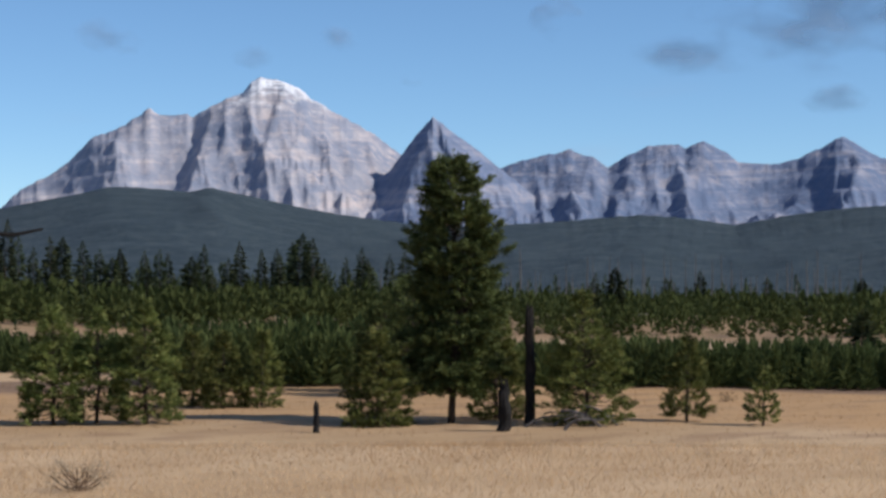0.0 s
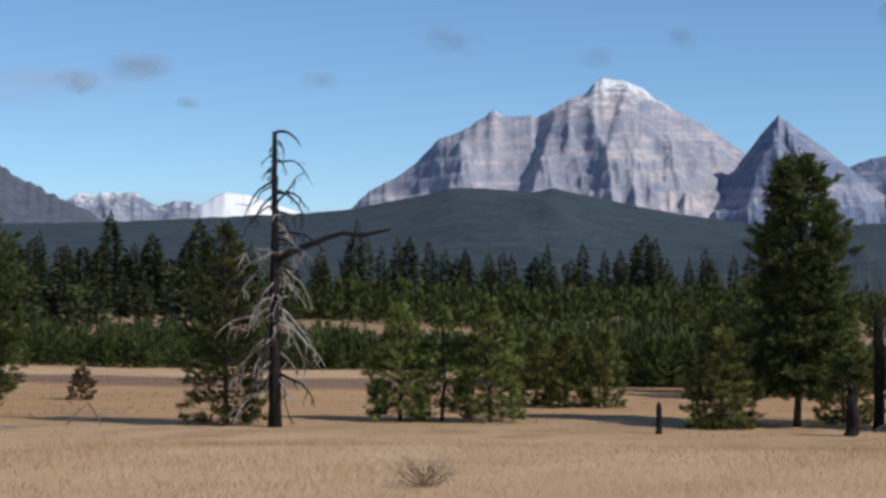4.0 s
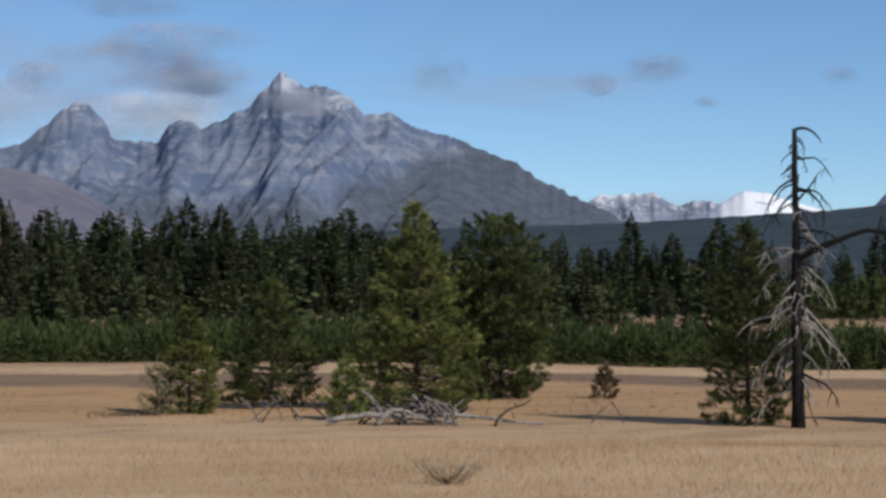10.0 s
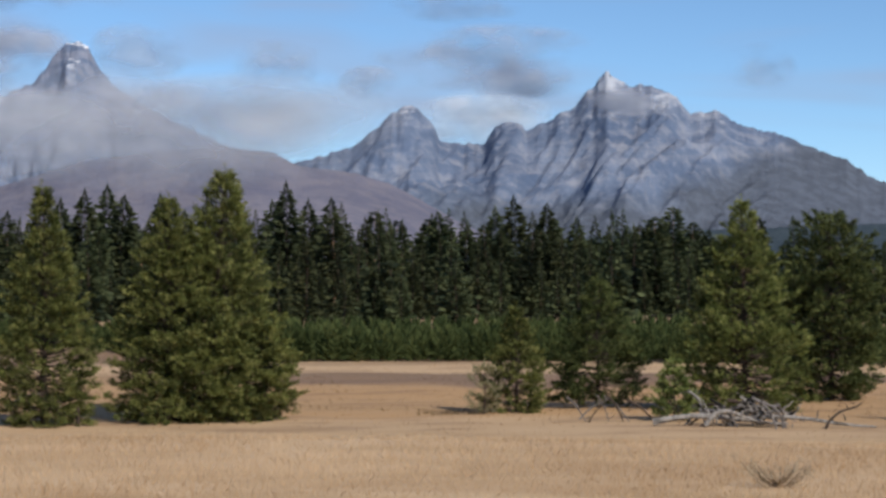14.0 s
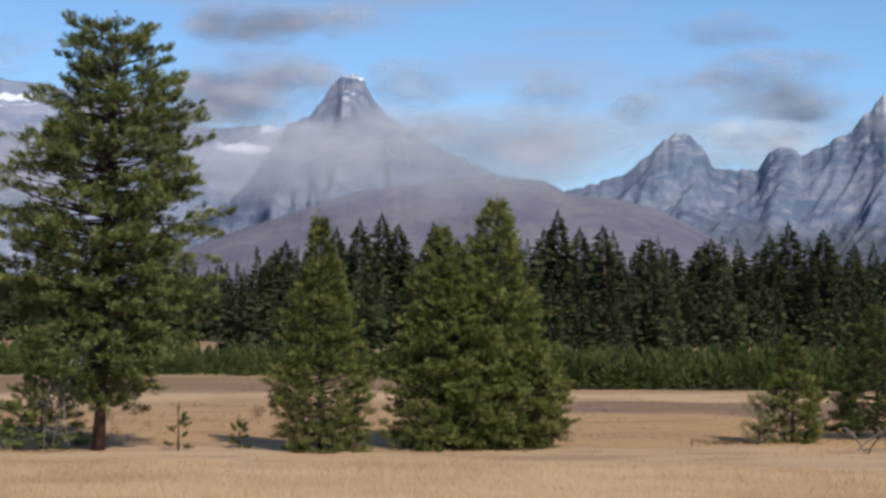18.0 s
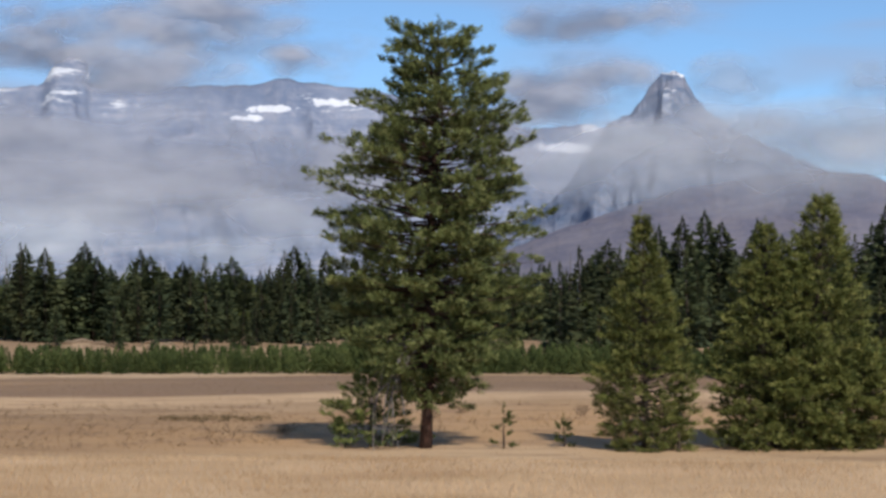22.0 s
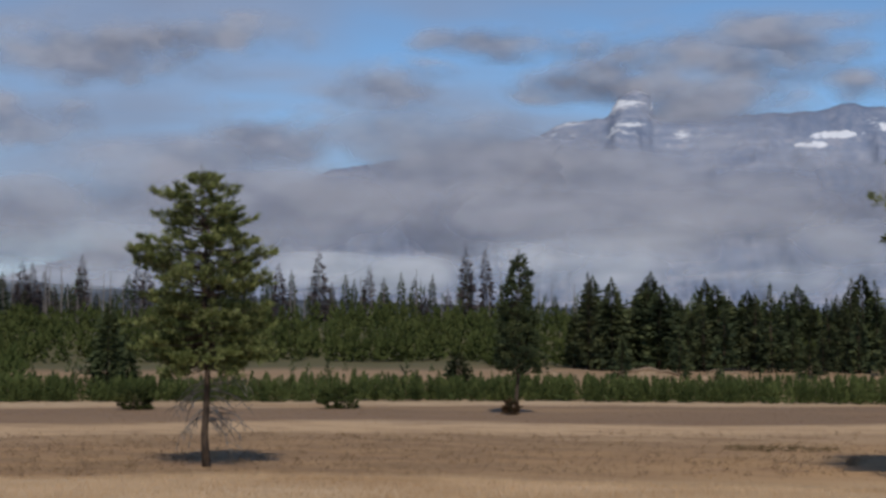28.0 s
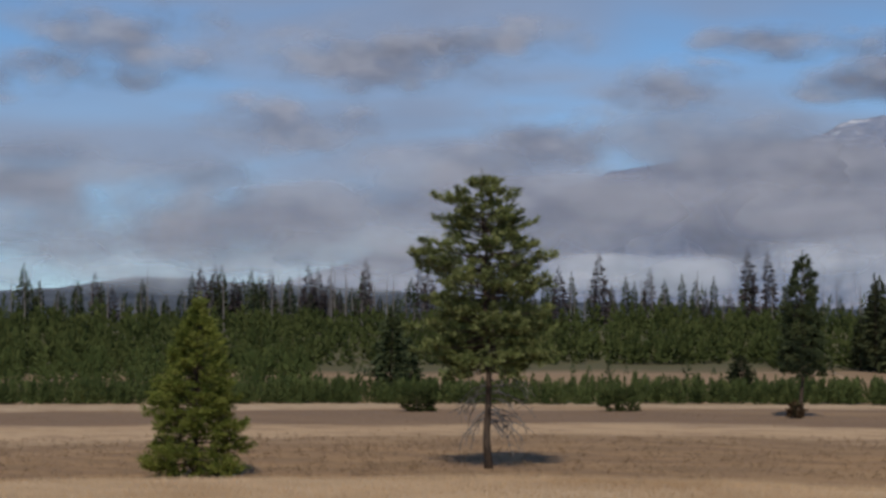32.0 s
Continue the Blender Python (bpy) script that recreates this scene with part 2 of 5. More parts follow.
def rock(name, dark, light, warm, snow, strata, snow_low, snow_high, woods=None, wood_top=0.0, size=1.0, hold=0.62, slant=16.0, relief=12.0, flatness=0.25, wood_rise=0.0, reach=0.10, streak=1.0, fields=()):
    """Layered mountain rock: beds, streaks that run down the fall line, snow on the flatter ledges up high, and scrub at its foot."""
    def build(t):
        g = t.n("NewGeometry")
        pos = g.outputs["Position"]
        p = t.n("SeparateXYZ", {0: pos})
        nz = t.n("SeparateXYZ", {0: g.outputs["Normal"]}).outputs[2]
        lump = t.noise(pos, 0.006 * size, 6.0, 0.62)
        grain = t.noise(pos, 0.035 * size, 6.0, 0.68)
        fine = t.noise(pos, 0.12 * size, 5.0, 0.7)
        c = t.mix(t.ramp(lump, 0.34, 0.66), dark, light)
        c = t.mix(t.ramp(grain, 0.45, 0.66, 0.0, 0.5), c, warm)
        c = t.mix(t.ramp(fine, 0.5, 0.7, 0.0, 0.25), c, dark)
        # chutes and streaks down the fall line, some slanting one way, some the other; on the massif they also paint
        # shadow bands
        def streaks(angle, scale):
            turned = t.n("Mapping", {"Vector": pos, "Rotation": (0.0, radians(angle), 0.0)}).outputs[0]
            return t.noise(t.scaled(turned, (1.0, 1.0, reach)), scale * size, 5.0, 0.62, 0.3)
        s1, s2 = streaks(slant, 0.030), streaks(-slant, 0.024)
        chute_shade = t.n("Mix", {0: t.ramp(lump, 0.46, 0.54), 2: s1, 3: s2}).outputs[0]
        c = t.mix(t.ramp(chute_shade, 0.5, 0.6, 0.0, 0.55 * streak), c, dark)
        c = t.mix(t.ramp(chute_shade, 0.48, 0.38, 0.0, 0.5 * streak), c, warm)
        # beds, broken by the lumps
        lean = t.n("Mapping", {"Vector": pos, "Rotation": (0.0, radians(3), 0.0)}).outputs[0]
        bed = t.noise(t.scaled(lean, (0.035, 0.035, 1.0)), 0.034 * size, 4.0, 0.62, 0.12)
        c = t.mix(t.math("MULTIPLY", t.ramp(bed, 0.48, 0.60), strata), c, dark)
        c = t.mix(t.math("MULTIPLY", t.ramp(bed, 0.47, 0.36), strata), c, warm)
        if woods:
            f = t.math("ADD", p.outputs[2], t.math("MULTIPLY", t.math("SUBTRACT", lump, 0.5), 150.0))
            if wood_rise:
                # the tree line climbs towards +x
                climb = t.math("MULTIPLY", t.math("MAXIMUM", t.math("SUBTRACT", p.outputs[0], 620.0), 0.0), wood_rise)
                f = t.math("SUBTRACT", f, climb)
            c = t.mix(t.ramp(f, wood_top + 45, wood_top - 45), c, t.mix(t.ramp(grain, 0.4, 0.62), woods, tuple(1.35 * v for v in woods)))
        if snow:
            f = t.math("ADD", p.outputs[2], t.math("MULTIPLY", t.math("SUBTRACT", grain, 0.5), 190.0))
            ledge = t.noise(t.scaled(pos, (0.6, 0.6, 2.6)), 0.014 * size, 6.0, 0.65)
            ledge = t.math("ADD", ledge, t.math("MULTIPLY", nz, flatness))
            f = t.math("MULTIPLY", t.ramp(f, snow_low, snow_high), t.ramp(ledge, hold, hold + 0.08))
            c = t.mix(t.math("MULTIPLY", f, snow), c, (0.82, 0.83, 0.86))
        # lasting snowfields and pale patches: place along x, height, half width, half height
        for fx, fz, fw, fh in fields:
            dx = t.math("POWER", t.math("DIVIDE", t.math("SUBTRACT", p.outputs[0], fx), fw), 2.0)
            dz = t.math("POWER", t.math("DIVIDE", t.math("SUBTRACT", p.outputs[2], fz), fh), 2.0)
            d = t.math("ADD", t.math("ADD", dx, dz), t.math("MULTIPLY", t.math("SUBTRACT", grain, 0.5), 6.0))
            c = t.mix(t.ramp(d, 1.15, 0.55, 0.0, 0.7), c, (0.80, 0.81, 0.85))
        return c, 0.95, (t.math("ADD", t.math("ADD", grain, t.math("MULTIPLY", fine, 0.3)), t.math("MULTIPLY", chute_shade, 1.6 * streak)), 0.8, relief / size)
    return material(name, build)


# distance haze is painted as blue into the rock colours below
ROCK_PEAK = rock("pale grey peak rock", (0.22, 0.245, 0.32), (0.405, 0.388, 0.42), (0.55, 0.468, 0.45), 0.8, 0.5, 415, 500, hold=0.62, relief=5.0)
ROCK_HAZED = rock("blue-grey ridge rock", (0.12, 0.16, 0.255), (0.22, 0.252, 0.345), (0.36, 0.338, 0.37), 0.0, 0.6, 240, 420, hold=0.66, relief=7.0)
# slanted streaks here paint the massif's dark-blue shadow bands besides its scree
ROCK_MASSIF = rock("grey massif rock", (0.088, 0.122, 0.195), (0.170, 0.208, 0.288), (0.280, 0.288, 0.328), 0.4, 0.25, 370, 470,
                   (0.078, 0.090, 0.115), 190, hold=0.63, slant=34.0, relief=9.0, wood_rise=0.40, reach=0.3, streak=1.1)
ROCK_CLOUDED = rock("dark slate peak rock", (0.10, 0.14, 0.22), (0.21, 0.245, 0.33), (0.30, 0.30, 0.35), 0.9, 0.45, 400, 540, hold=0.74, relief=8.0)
# the last field is a pale patch on the summit tower's right side
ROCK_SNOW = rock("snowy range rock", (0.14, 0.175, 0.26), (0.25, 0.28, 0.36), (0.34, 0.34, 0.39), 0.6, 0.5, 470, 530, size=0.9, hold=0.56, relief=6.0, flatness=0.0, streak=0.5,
                 fields=[(-1555, 508, 50, 10), (-1403, 527, 62, 11), (-1592, 484, 36, 8), (-885, 412, 60, 13), (-840, 466, 28, 13), (-1950, 600, 26, 22)])
SNOWFIELD = rock("snowfield", (0.80, 0.82, 0.86), (0.90, 0.90, 0.92), (0.92, 0.92, 0.93), 1.0, 0.1, 60, 150, hold=0.3, relief=3.0)
FAR_ROCK = rock("distant snowy rock", (0.17, 0.20, 0.27), (0.28, 0.30, 0.37), (0.45, 0.46, 0.50), 0.9, 0.7, 215, 270, hold=0.6)
# the hill's brown is turned purple-grey to paint the haze before it
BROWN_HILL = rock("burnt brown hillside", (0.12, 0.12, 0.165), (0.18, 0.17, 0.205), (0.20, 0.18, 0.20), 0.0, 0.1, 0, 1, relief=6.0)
# forest green shifted to slate blue, haze put into the colour
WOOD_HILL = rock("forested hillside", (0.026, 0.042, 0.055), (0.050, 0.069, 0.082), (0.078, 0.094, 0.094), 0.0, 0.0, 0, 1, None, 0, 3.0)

# paler, bluer copy of the forest colours: thicker haze painted in
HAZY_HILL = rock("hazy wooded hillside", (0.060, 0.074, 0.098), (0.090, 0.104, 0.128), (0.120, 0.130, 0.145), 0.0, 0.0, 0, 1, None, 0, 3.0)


def cloud_material(name, c0, c1, dense, ragged, soft=0.7):
    m = bpy.data.materials.new(name)
    m.use_nodes = True
    t = Nodes(m.node_tree)
    p = t.n("TexCoord").outputs["Object"]
    xyz_ = t.n("SeparateXYZ", {0: p})
    rnd = t.n("ObjectInfo").outputs["Random"]
    pos = t.n("NewGeometry").outputs["Position"]
    seedv = t.n("CombineXYZ", {0: t.math("MULTIPLY", rnd, 3000.0), 1: 0.0, 2: t.math("MULTIPLY", rnd, 1700.0)}).outputs[0]
    q = t.n("VectorMath", {0: t.scaled(pos, (1, 1, 1.9)), 1: seedv}, operation="ADD").outputs[0]
    big = t.noise(q, 0.0042, 2.0, 0.5, 0.0)
    billow = t.noise(q, 0.0075, 2.6, 0.5, 0.0)
    warp = t.n("TexNoise", {"Vector": q, "Scale": 0.003, "Detail": 1.5}).outputs["Color"]
    warp = t.n("VectorMath", {0: warp, 1: (0.5, 0.5, 0.5)}, operation="SUBTRACT").outputs[0]
    warp = t.n("VectorMath", {0: warp, 1: (1.3, 1.3, 1.3)}, operation="MULTIPLY").outputs[0]
    bent = t.n("SeparateXYZ", {0: t.n("VectorMath", {0: p, 1: warp}, operation="ADD").outputs[0]})
    def inside(v):
        return t.math("SUBTRACT", 1.0, t.math("SQRT", t.math("ADD", t.math("POWER", v.outputs[0], 2.0), t.math("POWER", v.outputs[2], 2.0))))
    body = inside(bent)
    edge = t.math("ADD", body, t.math("MULTIPLY", t.math("SUBTRACT", t.math("ADD", big, t.math("MULTIPLY", billow, 0.6)), 0.84), ragged))
    a = t.math("MULTIPLY", t.math("MULTIPLY", t.ramp(edge, -0.12, soft, 0.0, dense), t.ramp(body, -0.1, 0.4)), t.ramp(inside(xyz_), 0.0, 0.25))
    # light on the cloud is painted: colour grows lighter towards the top
    painted_light = t.math("ADD", billow, t.math("MULTIPLY", xyz_.outputs[2], 0.10))
    col = t.mix(t.ramp(painted_light, 0.34, 0.66), c0, c1)
    d = t.n("BsdfDiffuse", {"Color": col})
    tr = t.n("BsdfTranslucent", {"Color": col})
    lit = t.n("MixShader", {0: 0.4, 1: d.outputs[0], 2: tr.outputs[0]})
    clear = t.n("BsdfTransparent")
    t.n("OutputMaterial", {"Surface": t.n("MixShader", {0: a, 1: clear.outputs[0], 2: lit.outputs[0]}).outputs[0]})
    return m


# the greys hold the clouds' own shade as base colour
CLOUD_GREY = cloud_material("grey cloud", (0.305, 0.325, 0.40), (0.455, 0.463, 0.525), 0.97, 1.6, 0.9)
CLOUD_THIN = cloud_material("thin grey cloud", (0.34, 0.37, 0.46), (0.46, 0.48, 0.55), 0.55, 2.6, 1.3)
CLOUD_SOFT = cloud_material("soft grey cloud", (0.29, 0.305, 0.38), (0.46, 0.46, 0.52), 0.93, 2.0, 1.05)
CLOUD_WHITE = cloud_material("white mist", (0.56, 0.60, 0.66), (0.76, 0.78, 0.82), 0.94, 2.2, 1.3)
CLOUD_PALE = cloud_material("pale grey cloud", (0.42, 0.445, 0.52), (0.58, 0.59, 0.64), 0.93, 1.5, 1.5)


# ---- helpers for shapes ----
def mesh_from(name, verts, faces, mat, smooth=False):
    me = bpy.data.meshes.new(name)
    me.from_pydata(np.asarray(verts, dtype=float).tolist(), [], faces if isinstance(faces, list) else faces.tolist())
    me.materials.append(mat)
    if smooth:
        me.shade_smooth()
    me.update()
    return me


def part(name, verts, faces, mat, parent, label="", smooth=False):
    ob = new(name, mesh_from(name, verts, faces, mat, smooth))
    ob.parent = parent
    if label:
        ob["label"] = label
    return ob


class Shape:
    """Collects vertices and faces of one mesh."""

    def __init__(self):
        self.v, self.f, self.count = [], [], 0

    def add(self, verts, faces):
        verts = np.asarray(verts, dtype=float).reshape(-1, 3)
        self.f.extend([tuple(int(i) + self.count for i in f) for f in faces])
        self.v.append(verts)
        self.count += len(verts)

    def tube(self, points, radii, sides=6, rng=None, rough=0.0):
        """A tapered limb along points."""
        pts = np.asarray(points, dtype=float)
        rings = []
        for i, p in enumerate(pts):
            d = pts[min(i + 1, len(pts) - 1)] - pts[max(i - 1, 0)]
            d = d / (np.linalg.norm(d) + 1e-9)
            u = np.cross(d, (0.31, 0.94, 0.12))
            u /= np.linalg.norm(u) + 1e-9
            v = np.cross(d, u)
            for k in range(sides):
                a = 2 * math.pi * k / sides
                r = radii[i] * (1 + (rng.uniform(-rough, rough) if rng is not None and rough else 0))
                rings.append(p + r * (math.cos(a) * u + math.sin(a) * v))
        n = len(pts)
        faces = [(i * sides + k, i * sides + (k + 1) % sides, (i + 1) * sides + (k + 1) % sides, (i + 1) * sides + k)
                 for i in range(n - 1) for k in range(sides)]
        faces += [tuple(range(sides))[::-1], tuple((n - 1) * sides + k for k in range(sides))]
        self.add(rings, faces)

    def spikes(self, base, tip, width, rng):
        """One narrow leaf or blade, two triangles folded along its rib, for each base and tip."""
        base, tip = np.asarray(base), np.asarray(tip)
        n = len(base)
        d = tip - base
        side = np.cross(d, rng.normal(size=(n, 3)))
        side /= np.linalg.norm(side, axis=1, keepdims=True) + 1e-9
        half = side * (np.asarray(width).reshape(-1, 1) / 2)
        mid = base + d * 0.45
        verts = np.stack([base, mid + half, tip, mid - half], axis=1).reshape(-1, 3)
        idx = np.arange(n)[:, None] * 4 + self.count
        self.f.extend(np.hstack([idx, idx + 1, idx + 2, idx + 3]).tolist())
        self.v.append(verts)
        self.count += len(verts)

    def mesh(self, name, mat, smooth=False):
        return mesh_from(name, np.vstack(self.v), self.f, mat, smooth)

    def part(self, name, mat, parent, label="", smooth=False):
        return part(name, np.vstack(self.v), self.f, mat, parent, label, smooth)


def lattice(seed):
    return np.random.default_rng(seed).random((256, 256))


def value_noise(x, y, table):
    xi, yi = np.floor(x).astype(int), np.floor(y).astype(int)
    u, v = x - xi, y - yi
    u, v = u * u * (3 - 2 * u), v * v * (3 - 2 * v)
    g = lambda i, j: table[i % 256, j % 256]
    return (g(xi, yi) * (1 - u) + g(xi + 1, yi) * u) * (1 - v) + (g(xi, yi + 1) * (1 - u) + g(xi + 1, yi + 1) * u) * v


def fbm(x, y, table, octaves=5, gain=0.5):
    total, amp, norm = 0.0, 1.0, 0.0
    for k in range(octaves):
        total = total + amp * value_noise(x * 2 ** k + 17.3 * k, y * 2 ** k + 5.1 * k, table)
        norm += amp
        amp *= gain
    return total / norm


def smooth(x, lo, hi):
    t = np.clip((np.asarray(x, dtype=float) - lo) / (hi - lo), 0, 1)
    return t * t * (3 - 2 * t)


# ---- ground: terrace, meadow below it, far bank, plain ----
GROUND_TABLE = lattice(3)


def brink(a):
    """Distance of the terrace's brink in direction a."""
    return np.interp(a, [-60, -41, -27, -12, 0, 12, 60], [28.2, 27.6, 25.4, 24.0, 23.2, 22.4, 22.6])


def far_edge(a):
    """Distance of the far edge of the open meadow."""
    return np.interp(a, [-60, -30, -8, -5, 5, 12, 24, 29, 31, 60], [168, 160, 146, 112, 116, 112, 104, 100, 86, 86])


def height(x, y):
    r = np.hypot(x, y)
    a = np.degrees(np.arctan2(x, y))
    e = brink(a)
    n = fbm(x * 0.11 + 40, y * 0.11 + 40, GROUND_TABLE, 4) - 0.5
    n2 = fbm(x * 0.015 + 90, y * 0.015 + 90, GROUND_TABLE, 4) - 0.5
    z = 2.36 * (1 - smooth(r, e, e + 15)) + 0.12 * n * (1 - smooth(r, 20, 24)) + 0.25 * n * smooth(r, 26, 45)
    up = smooth(a, 8, -30)
    bank = np.interp(a, [-60, -6, 10, 24, 30, 60], [172, 150, 150, 150, 170, 178])
    z = z + smooth(r, bank, bank + 45) * (1.7 + 0.4 * up) + 1.1 * n2 * smooth(r, 150, 230)
    z = z + smooth(r, 215, 360) * 7.0 * up + smooth(r, 900, 2500) * 6
    return z


def spot(a, r, sink=0.0):
    """A point on the ground in direction a at distance r."""
    p = way(a) * r
    return Vector((p.x, p.y, float(height(p.x, p.y)) - sink))


def build_ground():
    rad = np.concatenate([np.linspace(0.0, 14, 8)[1:], np.linspace(15, 46, 48), np.linspace(48, 240, 76), np.geomspace(250, 4950, 40)])
    az = np.radians(np.concatenate([np.linspace(-64, 64, 330), np.linspace(66, 294, 90)]))
    rr, aa = np.meshgrid(rad, az)
    x, y = rr * np.sin(aa), rr * np.cos(aa)
    z = height(x, y)
    n, m = len(az), len(rad)
    verts = np.vstack([np.stack([x, y, z], axis=-1).reshape(-1, 3), [[0, 0, 2.36]]])
    i, j = np.meshgrid(np.arange(n), np.arange(m - 1), indexing="ij")
    i2 = (i + 1) % n
    faces = np.stack([i * m + j, i * m + j + 1, i2 * m + j + 1, i2 * m + j], axis=-1).reshape(-1, 4)[:, ::-1].tolist()
    faces += [(k * m, n * m, ((k + 1) % n) * m) for k in range(n)]
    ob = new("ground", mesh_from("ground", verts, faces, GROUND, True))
    tagged(ob, "dry tan meadow falling from a grassy terrace to a flat plain", "ground", kind="structure")


build_ground()


# ---- mountains and hills ----
def ridges(x, y, table, octaves=5, gain=0.5):
    """Ridged noise, 0 to 1: sharp crests with gullies between them."""
    total, amp, norm, weight = 0.0, 1.0, 0.0, 1.0
    for k in range(octaves):
        n = 1 - np.abs(2 * value_noise(x * 2.07 ** k + 13.7 * k, y * 2.07 ** k + 7.9 * k, table) - 1)
        n = n * n * weight
        weight = np.clip(n * 1.6, 0.25, 1)
        total = total + amp * n
        norm += amp
        amp *= gain
    return total / norm


def upland(name, label, profile, r_ridge, depth, mat, seed, rough=0.3, grain=380.0, beds=0.0, jag=0.05, steps=(440, 70), concave=1.15, shear=0.12, run=2.8, spurs=(), tilt=1.6, calm=None):
    """A range whose crest follows profile (direction, height angle), with spurs and gullies down its near face."""
    prof = np.array(profile, dtype=float)
    a = np.linspace(prof[0, 0], prof[-1, 0], steps[0])
    table = lattice(seed)
    el = np.interp(a, prof[:, 0], prof[:, 1]) + jag * (fbm(a * 5 + 9, a * 0 + 3, table, 4) - 0.5) * 2
    crest = 4.2 + r_ridge * np.tan(np.radians(el))
    foot = -6.0
    s = np.concatenate([np.linspace(0, 1, steps[1]), 1 + np.linspace(0.03, 0.5, 8)])
    aa, ss = np.meshgrid(a, s, indexing="ij")
    up = np.where(ss <= 1, ss, 2 - ss)
    # the crest line leans into the face, so that spurs run down from the summits
    lean = (fbm(aa * 0.35 + 3, ss * 1.3 + 8, table, 3) - 0.5) * 2.0 * (1 - up)
    step = a[1] - a[0]
    k = np.exp(-0.5 * (np.arange(-60, 61) * step / max(0.55, 2 * step)) ** 2)
    broad = np.convolve(np.pad(crest, 60, mode="edge"), k / k.sum(), mode="valid")
    w_top = smooth(up, 0.45, 1.0)
    h = np.maximum(np.interp(aa + lean * 0.6, a, broad) * (1 - w_top) + crest[:, None] * w_top - foot, 1)
    y0 = ss * depth
    x0 = np.radians(aa + lean * 0.5) * r_ridge + shear * y0
    main = ridges(x0 / grain + 5, y0 / (grain * run) + 9, table, 5)
    fine = ridges(x0 / (grain * 0.24) + 50, y0 / (grain * 0.24 * run) + 20, lattice(seed + 100), 4)
    belly = np.clip(up * (1 - up) * 4, 0, 1) ** 0.8
    if calm:
        rough = rough * (1 - 0.8 * smooth(aa, *calm))
    # spurs: steep on one side, falling away slowly on the other
    edge = 0.0
    for a0, steep, a1, amount in spurs:
        off = aa - a0 + tilt * (1 - up) + 0.25 * (fbm(aa * 1.5 + 70, ss * 5 + 30, table, 3) - 0.5)
        edge = edge + amount * np.where(off < steep, smooth(off, 0, steep), np.clip(1 - (off - steep) / (a1 - a0 - steep), 0, 1))
    z = foot + h * np.clip(up ** concave + belly * rough * (main - 0.42) + belly * rough * 0.3 * (fine - 0.4) + np.clip(up * (1.12 - up) * 3, 0, 1) * edge, 0, 1.0)
    z = np.minimum(z, foot + h * (0.03 + 0.97 * up ** 0.6))
    if beds:
        z = z + beds * np.sin(z * 2 * math.pi / 42.0 + 2.0 * fbm(x0 / 600, y0 / 600, table, 3)) * (1 - up ** 12)
    r = r_ridge - depth * (1 - ss)
    x, y = r * np.sin(np.radians(aa)), r * np.cos(np.radians(aa))
    n, m = aa.shape
    verts = np.stack([x, y, z], axis=-1).reshape(-1, 3)
    i, j = np.meshgrid(np.arange(n - 1), np.arange(m - 1), indexing="ij")
    faces = np.stack([i * m + j, (i + 1) * m + j, (i + 1) * m + j + 1, i * m + j + 1], axis=-1).reshape(-1, 4)
    ob = new(name, mesh_from(name, verts, faces, mat, True))
    return tagged(ob, label, "mountain" if "mountain" in name else "hill", kind="structure")


upland("mountain_peak", "pale grey layered rock peak with a dusting of snow",
       [(24.6, 1.9), (25.7, 2.62), (26.3, 3.2), (27.3, 3.73), (27.8, 4.16), (28.4, 4.76), (29.25, 5.1), (29.75, 5.45), (30.1, 5.68), (30.4, 5.48),
        (31.2, 5.51), (31.36, 5.4), (31.9, 5.74), (32.9, 6.2), (33.15, 6.52), (33.45, 6.64), (33.9, 6.58), (34.6, 6.36), (34.95, 6.02),
        (35.4, 5.77), (36.2, 5.34), (36.9, 4.92), (37.6, 4.43), (38.3, 3.7), (39.5, 2.6), (40.5, 1.6)],
       4300, 800, ROCK_PEAK, 11, 0.18, 240, 3.0, spurs=[(31.45, 0.6, 33.6, 0.11), (29.0, 0.3, 30.2, 0.03), (33.9, 0.3, 35.2, 0.03)])
upland("mountain_horn", "pointed rock horn, blue haze in its colour",
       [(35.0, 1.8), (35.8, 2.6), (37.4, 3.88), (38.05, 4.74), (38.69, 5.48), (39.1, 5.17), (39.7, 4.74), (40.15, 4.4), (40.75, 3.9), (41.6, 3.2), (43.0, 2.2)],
       4050, 600, ROCK_HAZED, 12, 0.22, 240, 3.0, spurs=[(38.75, 0.35, 40.2, 0.11)], tilt=-0.5)
upland("mountain_range", "serrated rock ridge, blue haze in its colour",
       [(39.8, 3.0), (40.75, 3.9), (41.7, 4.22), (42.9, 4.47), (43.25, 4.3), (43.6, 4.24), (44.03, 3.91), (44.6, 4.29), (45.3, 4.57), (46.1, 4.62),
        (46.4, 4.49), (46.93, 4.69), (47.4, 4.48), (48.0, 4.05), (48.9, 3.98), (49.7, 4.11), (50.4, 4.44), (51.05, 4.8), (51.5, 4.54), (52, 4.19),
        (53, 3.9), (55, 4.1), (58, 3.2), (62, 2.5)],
       4200, 700, ROCK_HAZED, 13, 0.30, 260, 3.0, spurs=[(42.9, 0.6, 44.1, 0.06), (44.3, 0.5, 45.4, 0.05), (46.2, 0.6, 48.6, 0.06), (49.5, 0.5, 50.6, 0.04), (51.2, 0.6, 53.0, 0.08)], tilt=1.0)
